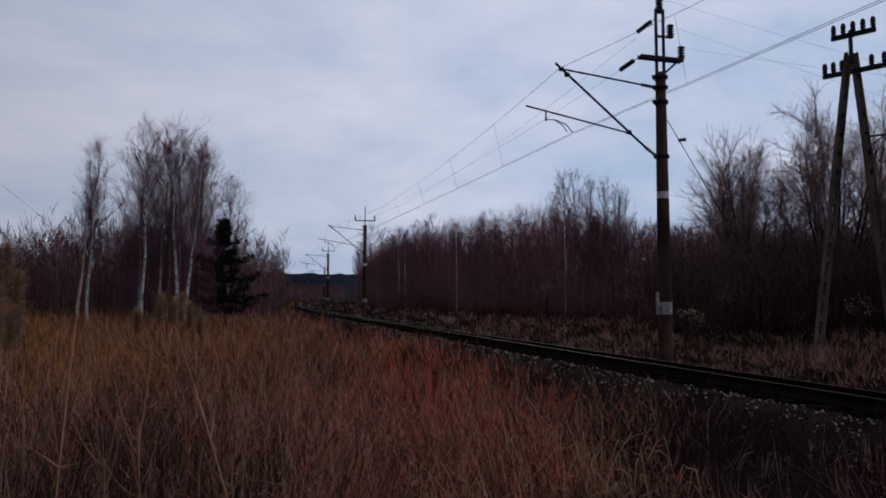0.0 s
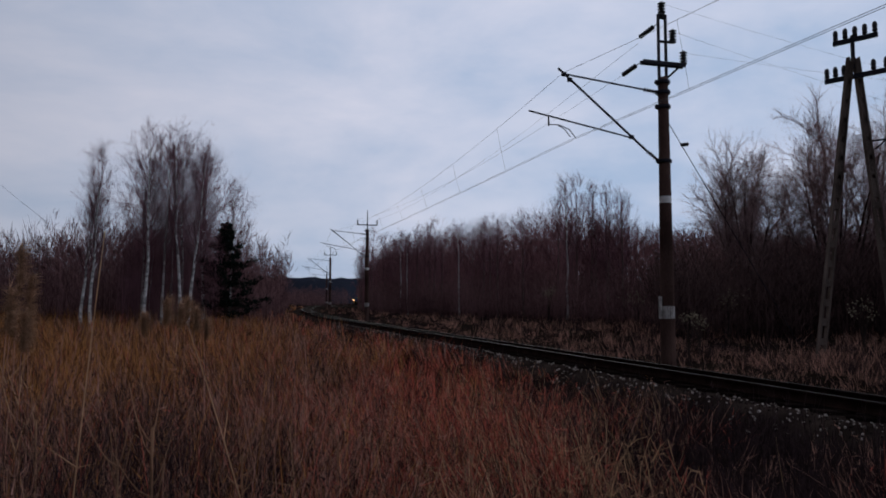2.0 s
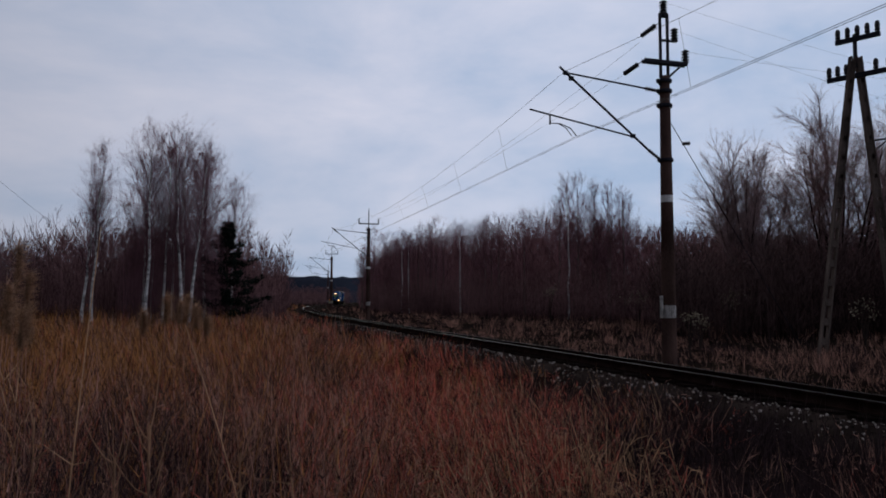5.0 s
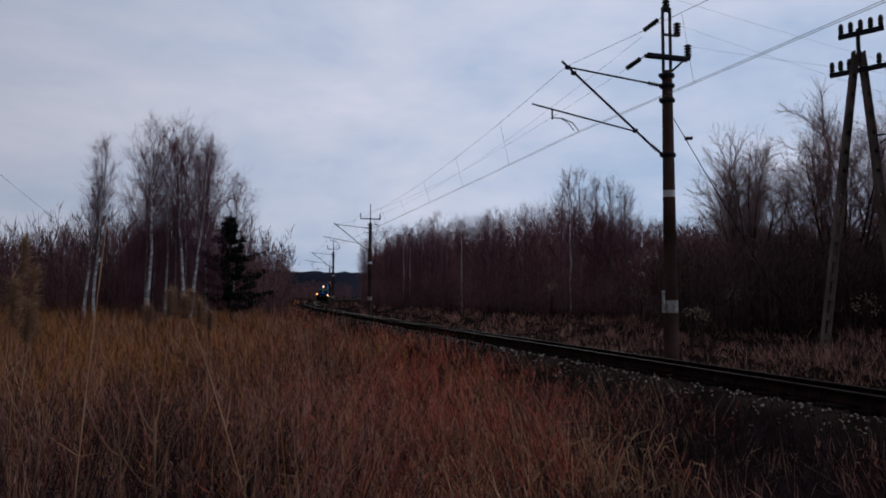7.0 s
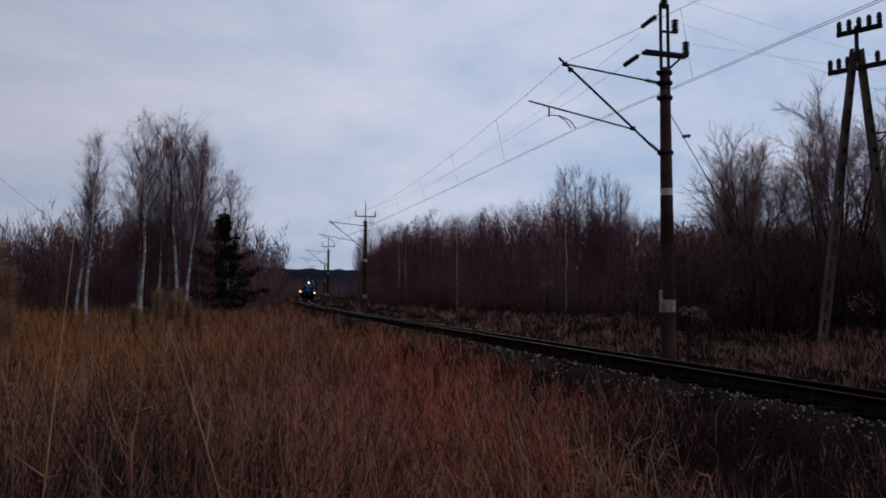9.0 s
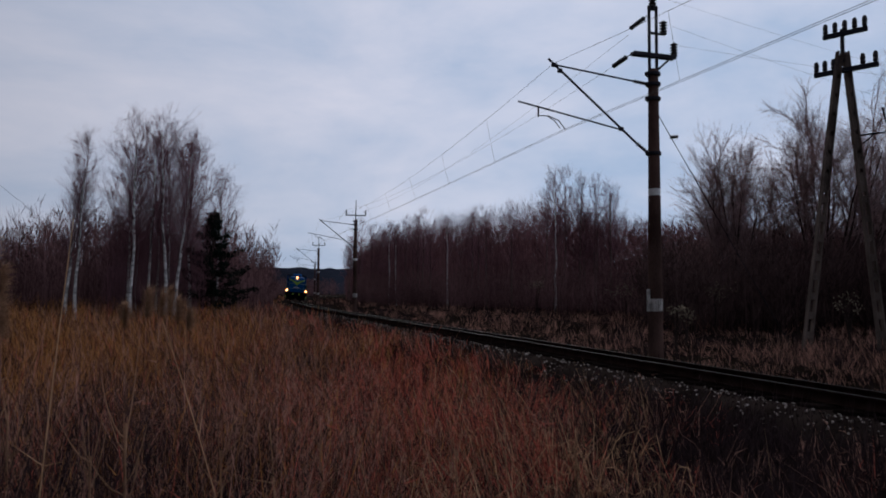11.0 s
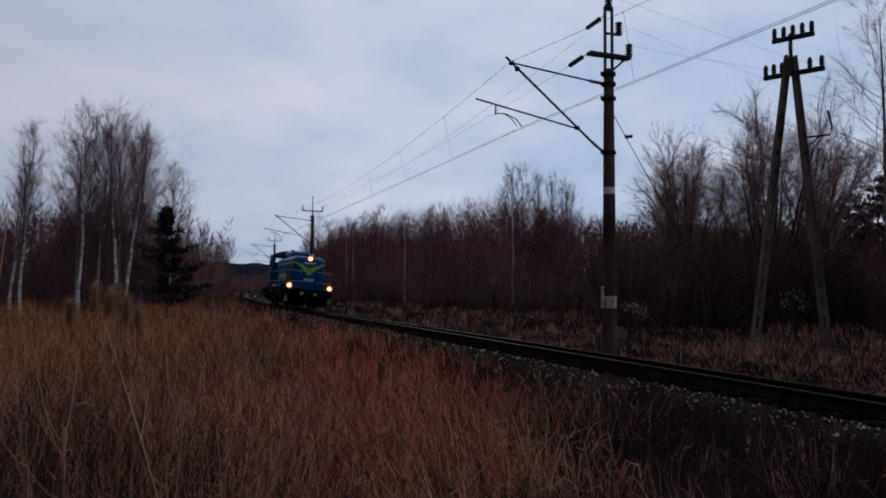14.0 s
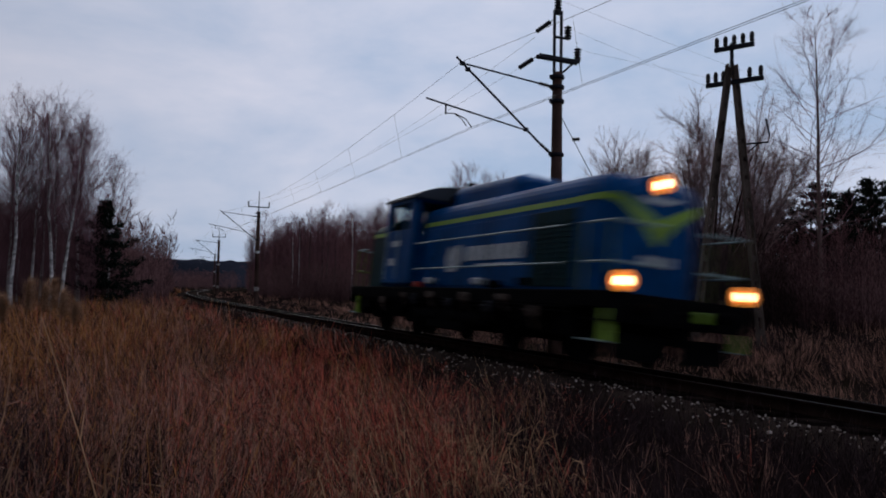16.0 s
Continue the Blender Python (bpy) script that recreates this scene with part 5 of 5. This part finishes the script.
    ok &= X * X + Y * Y > 0.5
    # the grass is trodden down round the tub
    ok &= (X + 1.25) ** 2 + (Y - 3.5) ** 2 > 0.75 ** 2
    for j, (nm, mat, lab) in enumerate((("red_grass", M_GRASS_RED, "reddish-brown dry grass of the meadow"), ("tan_grass", M_GRASS_TAN, "tan dry grass of the meadow"), ("dark_grass", M_GRASS_DARK, "dead grass and weeds with shade put into their dark colour"), ("brown_grass", M_GRASS_BROWN, "dull brown dead grass of the meadow"))):
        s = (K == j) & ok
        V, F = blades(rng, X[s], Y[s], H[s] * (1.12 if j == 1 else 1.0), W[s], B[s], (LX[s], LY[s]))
        # short side leaves and seed husks on the blades of the near meadow
        near = np.flatnonzero(s & (R < 15) & (np.repeat(o, k) < -2.4))
        near = near[rng.random(len(near)) < 0.45]
        q = rng.integers(0, 1 << 30, len(near)) / (1 << 30)
        u = 0.25 + 0.75 * q
        hh = H[near] * (1.12 if j == 1 else 1.0)
        foot = np.stack([X[near] + LX[near] * hh * u, Y[near] + LY[near] * hh * u, ground_z(X[near], Y[near]) + hh * u * 0.95], -1)
        way = rng.normal(0, 0.7, (len(near), 3)) + (-0.2, 0, 1.0)
        way *= (rng.uniform(0.05, 0.14, len(near)) / np.linalg.norm(way, axis=1))[:, None]
        side = np.cross(way, rng.normal(0, 1, (len(near), 3)))
        side *= ((0.0014 + 0.0004 * R[near]) / np.linalg.norm(side, axis=1))[:, None]
        L = np.stack([foot - side, foot + side, foot + way], 1).reshape(-1, 3)
        F = np.concatenate([F, len(V) + np.arange(len(L)).reshape(-1, 3)])
        V = np.concatenate([V, L])
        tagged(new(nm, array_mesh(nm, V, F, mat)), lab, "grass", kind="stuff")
    # pale bent straws near the camera, most of them in the red grass
    n = 1700
    r = np.exp(rng.uniform(math.log(3.0), math.log(16), n))
    a = np.where(rng.random(n) < 0.4, rng.normal(radians(84), radians(6.0), n), rng.uniform(radians(72), radians(124), n))
    x, y = r * np.cos(a), r * np.sin(a)
    s = (off_track(x, y) < -3.0) & ((x + 1.25) ** 2 + (y - 3.5) ** 2 > 0.8)
    x, y, r = x[s], y[s], r[s]
    n = len(x)
    V, F = blades(rng, x, y, rng.uniform(0.35, 0.95, n), (0.0032 + 0.0005 * r) * rng.uniform(0.6, 1.3, n), np.abs(rng.normal(0.3, 0.3, n)), (rng.normal(-0.3, 0.22, n), rng.normal(0, 0.15, n)))
    tagged(new("straw", array_mesh("straw", V, F, M_STRAW)), "pale bent straws standing above the dry grass", "grass", kind="stuff")
    # dark dead weed stems along the foot of the ballast
    n = 5000
    r = np.exp(rng.uniform(math.log(4.0), math.log(45), n))
    a = rng.uniform(radians(50), radians(92), n)
    x, y = r * np.cos(a), r * np.sin(a)
    o = off_track(x, y)
    s = (o < -1.6) & (o > -3.4)
    x, y, r = x[s], y[s], r[s]
    n = len(x)
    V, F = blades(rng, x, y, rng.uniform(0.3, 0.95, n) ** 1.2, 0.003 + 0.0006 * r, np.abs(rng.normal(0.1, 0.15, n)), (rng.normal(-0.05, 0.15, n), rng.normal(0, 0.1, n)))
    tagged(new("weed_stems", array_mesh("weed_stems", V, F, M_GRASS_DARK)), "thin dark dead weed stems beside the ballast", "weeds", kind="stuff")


def tall_stalk(x, y, h, lean, plume, seed, fluff=1.0):
    """A single tall reed-like stem, some with a feathery head."""
    rng = np.random.default_rng(seed)
    ob = thing("tall_grass_stalk", "tall pale dry stalk with a feathery head" if plume else "tall pale leaning dry stalk", "dry stalk", "tall stalks", gpose(x, y))
    pts = [(lean[0] * h * u ** 1.3, lean[1] * h * u, h * u) for u in np.linspace(0, 1, 7)]
    V, F = [], []
    limb(V, F, pts, np.linspace(0.0042, 0.0018, 7), 5)
    st = new("stem", array_mesh("stem", V, F, M_GRASS_BROWN if plume else M_STRAW))
    st.parent = ob
    n = 4
    P = np.array([pts[k] for k in rng.integers(1, 5, n)])
    V, F = spikes(P, rng.normal(0, 0.5, (n, 3)) + (0, 0, 0.8), rng.uniform(0.15, 0.35, n), np.full(n, 0.006))
    for q in range(n):
        lf = new("dry_leaf", array_mesh("dry_leaf", V[q * 4:q * 4 + 4], [(0, 1, 3), (1, 2, 3), (2, 0, 3)], M_STRAW))
        lf.parent = ob
    if plume:
        n = 420
        u = rng.uniform(0.86, 1.0, n)
        P = np.array([[np.interp(k, np.linspace(0, 1, 7), [p[c] for p in pts]) for c in range(3)] for k in u])
        V, F = spikes(P, rng.normal(0, 0.6, (n, 3)) + (0.5, 0, 0.1), rng.uniform(0.04, 0.1, n) * fluff, np.full(n, 0.003 * fluff))
        pl = new("plume", array_mesh("plume", V, F, M_PLUME))
        pl.parent = ob


def build_curls():
    """Tufts of broad pale dead leaves that curl over at the tip, low on the meadow."""
    rng = np.random.default_rng(31)
    for j in range(30):
        d = rng.uniform(4.6, 7.0)
        az = rng.normal(0.15, 0.12) if j < 24 else rng.uniform(-0.55, 0.3)
        x, y = az * d, d
        V, F = [], []
        for q in range(rng.integers(5, 11)):
            h, a, out = rng.uniform(0.5, 0.85), rng.uniform(0, math.tau), rng.uniform(0.1, 0.45)
            pts = [(math.cos(a) * out * u ** 1.5, math.sin(a) * out * u ** 1.5, h * (u - max(0, u - 0.6) ** 2 * rng.uniform(1.5, 4.5))) for u in np.linspace(0, 1, 7)]
            limb(V, F, pts, np.linspace(0.0046, 0.0024, 7), 3)
        ob = new("dead_tuft", array_mesh("dead_tuft", np.array(V), np.array(F), M_STRAW))
        ob.matrix_basis = gpose(x, y)
        tagged(ob, "tuft of pale dead leaves curling over in the grass", "grass tuft", "dead tufts")


build_grass()
build_curls()
STALKS = [(-0.531, 3.0, 1.94, (0.073, 0), False), (-0.236, 3.3, 1.5, (-0.278, 0), False), (-0.41, 3.6, 1.0, (0.02, 0), False), (0.06, 2.9, 0.95, (-0.24, 0), False), (-0.2, 4.0, 0.95, (-0.08, 0), False), (0.12, 4.5, 1.0, (-0.2, 0), False), (0.22, 3.0, 0.8, (0.15, 0), False),
          (-0.385, 7.8, 1.75, (0.0, 0), True), (-0.372, 8.3, 1.72, (0.03, 0), True), (-0.41, 8.0, 1.6, (-0.03, 0), True), (-0.36, 8.6, 1.8, (0.02, 0), True), (-0.35, 8.1, 1.66, (0.03, 0), True), (-0.33, 8.8, 1.55, (0.0, 0), True),
          (-0.60, 4.4, 2.0, (0.015, 0), True), (-0.585, 4.8, 1.85, (0.02, 0), True), (-0.62, 4.1, 1.75, (0.03, 0), True), (-0.61, 5.0, 1.7, (0.03, 0), True), (-0.59, 4.3, 1.6, (0.01, 0), True), (-0.57, 5.3, 1.6, (-0.02, 0), True)]
for k, (px, d, h, lean, plume) in enumerate(STALKS):
    tall_stalk(px * d, d, h, lean, plume, 200 + k, 1.15 if d < 6 else 1.6)


def forked_weed(x, y, h, seed):
    """A stout dead weed whose stem forks into upright branches."""
    rng = np.random.default_rng(seed)
    ob = thing("forked_weed", "dead tan weed with a stout stem and upright branches", "dead weed", "forked weeds", gpose(x, y))
    V, F = [], []
    limb(V, F, [(0.006 * math.sin(5 * u), 0.0, h * 0.85 * u) for u in np.linspace(0, 1, 7)], np.linspace(0.011, 0.006, 7), 6)
    part_mesh = new("stem", array_mesh("stem", np.array(V), np.array(F), M_PLUME))
    part_mesh.parent = ob
    for q in range(8):
        z, a, out, up = h * rng.uniform(0.5, 0.84), rng.uniform(0, math.tau), rng.uniform(0.04, 0.2), h * rng.uniform(0.15, 0.32)
        V, F = [], []
        limb(V, F, [(math.cos(a) * out * u ** 0.8, math.sin(a) * out * u ** 0.8, z + up * u ** 1.3) for u in np.linspace(0, 1, 5)], np.linspace(0.0045, 0.0018, 5), 4)
        br = new("branch", array_mesh("branch", np.array(V), np.array(F), M_PLUME))
        br.parent = ob


for k, (px, d, h) in enumerate([(-0.405, 3.6, 1.2), (-0.45, 3.9, 0.95), (-0.28, 4.4, 0.85), (-0.15, 5.2, 0.8), (-0.56, 4.6, 1.1), (0.03, 4.8, 0.8)]):
    forked_weed(px * d, d, h, 400 + k)


def build_tub():
    """A pale-rimmed tub left in the grass."""
    tub = thing("plastic_tub", "dark blue-grey plastic tub with a pale rim, lying in the grass", "tub", "", gpose(-1.4, 4.0, 0, -0.13) @ Matrix.Diagonal((0.75, 0.75, 1, 1)))
    body = bmesh.new()
    lathe(body, [(0.13, 0.0), (0.15, 0.3), (0.165, 0.58), (0.15, 0.58), (0.13, 0.3), (0.02, 0.05)], 24)
    part("body", body, M_TEAL, tub, smooth=True)
    rim = bmesh.new()
    lathe(rim, [(0.165, 0.575), (0.182, 0.585), (0.182, 0.61), (0.165, 0.615), (0.15, 0.605), (0.15, 0.58)], 24)
    part("rim", rim, M_PALE, tub, "pale rolled rim", smooth=True)


build_tub()


def motions():
    rows = []
    for t in np.arange(0, 16.01, 0.5):
        s = s_at(11.7) + 19.5 * (16.0 - t) + 6.7
        p, d = on_track(s)
        rows.append((float(t), pose(p.x, p.y, -0.75 * CANT, 0, -5.2, math.degrees(math.atan2(-d.y, -d.x)) - 90)))
    walk(LOCO, rows)


motions()
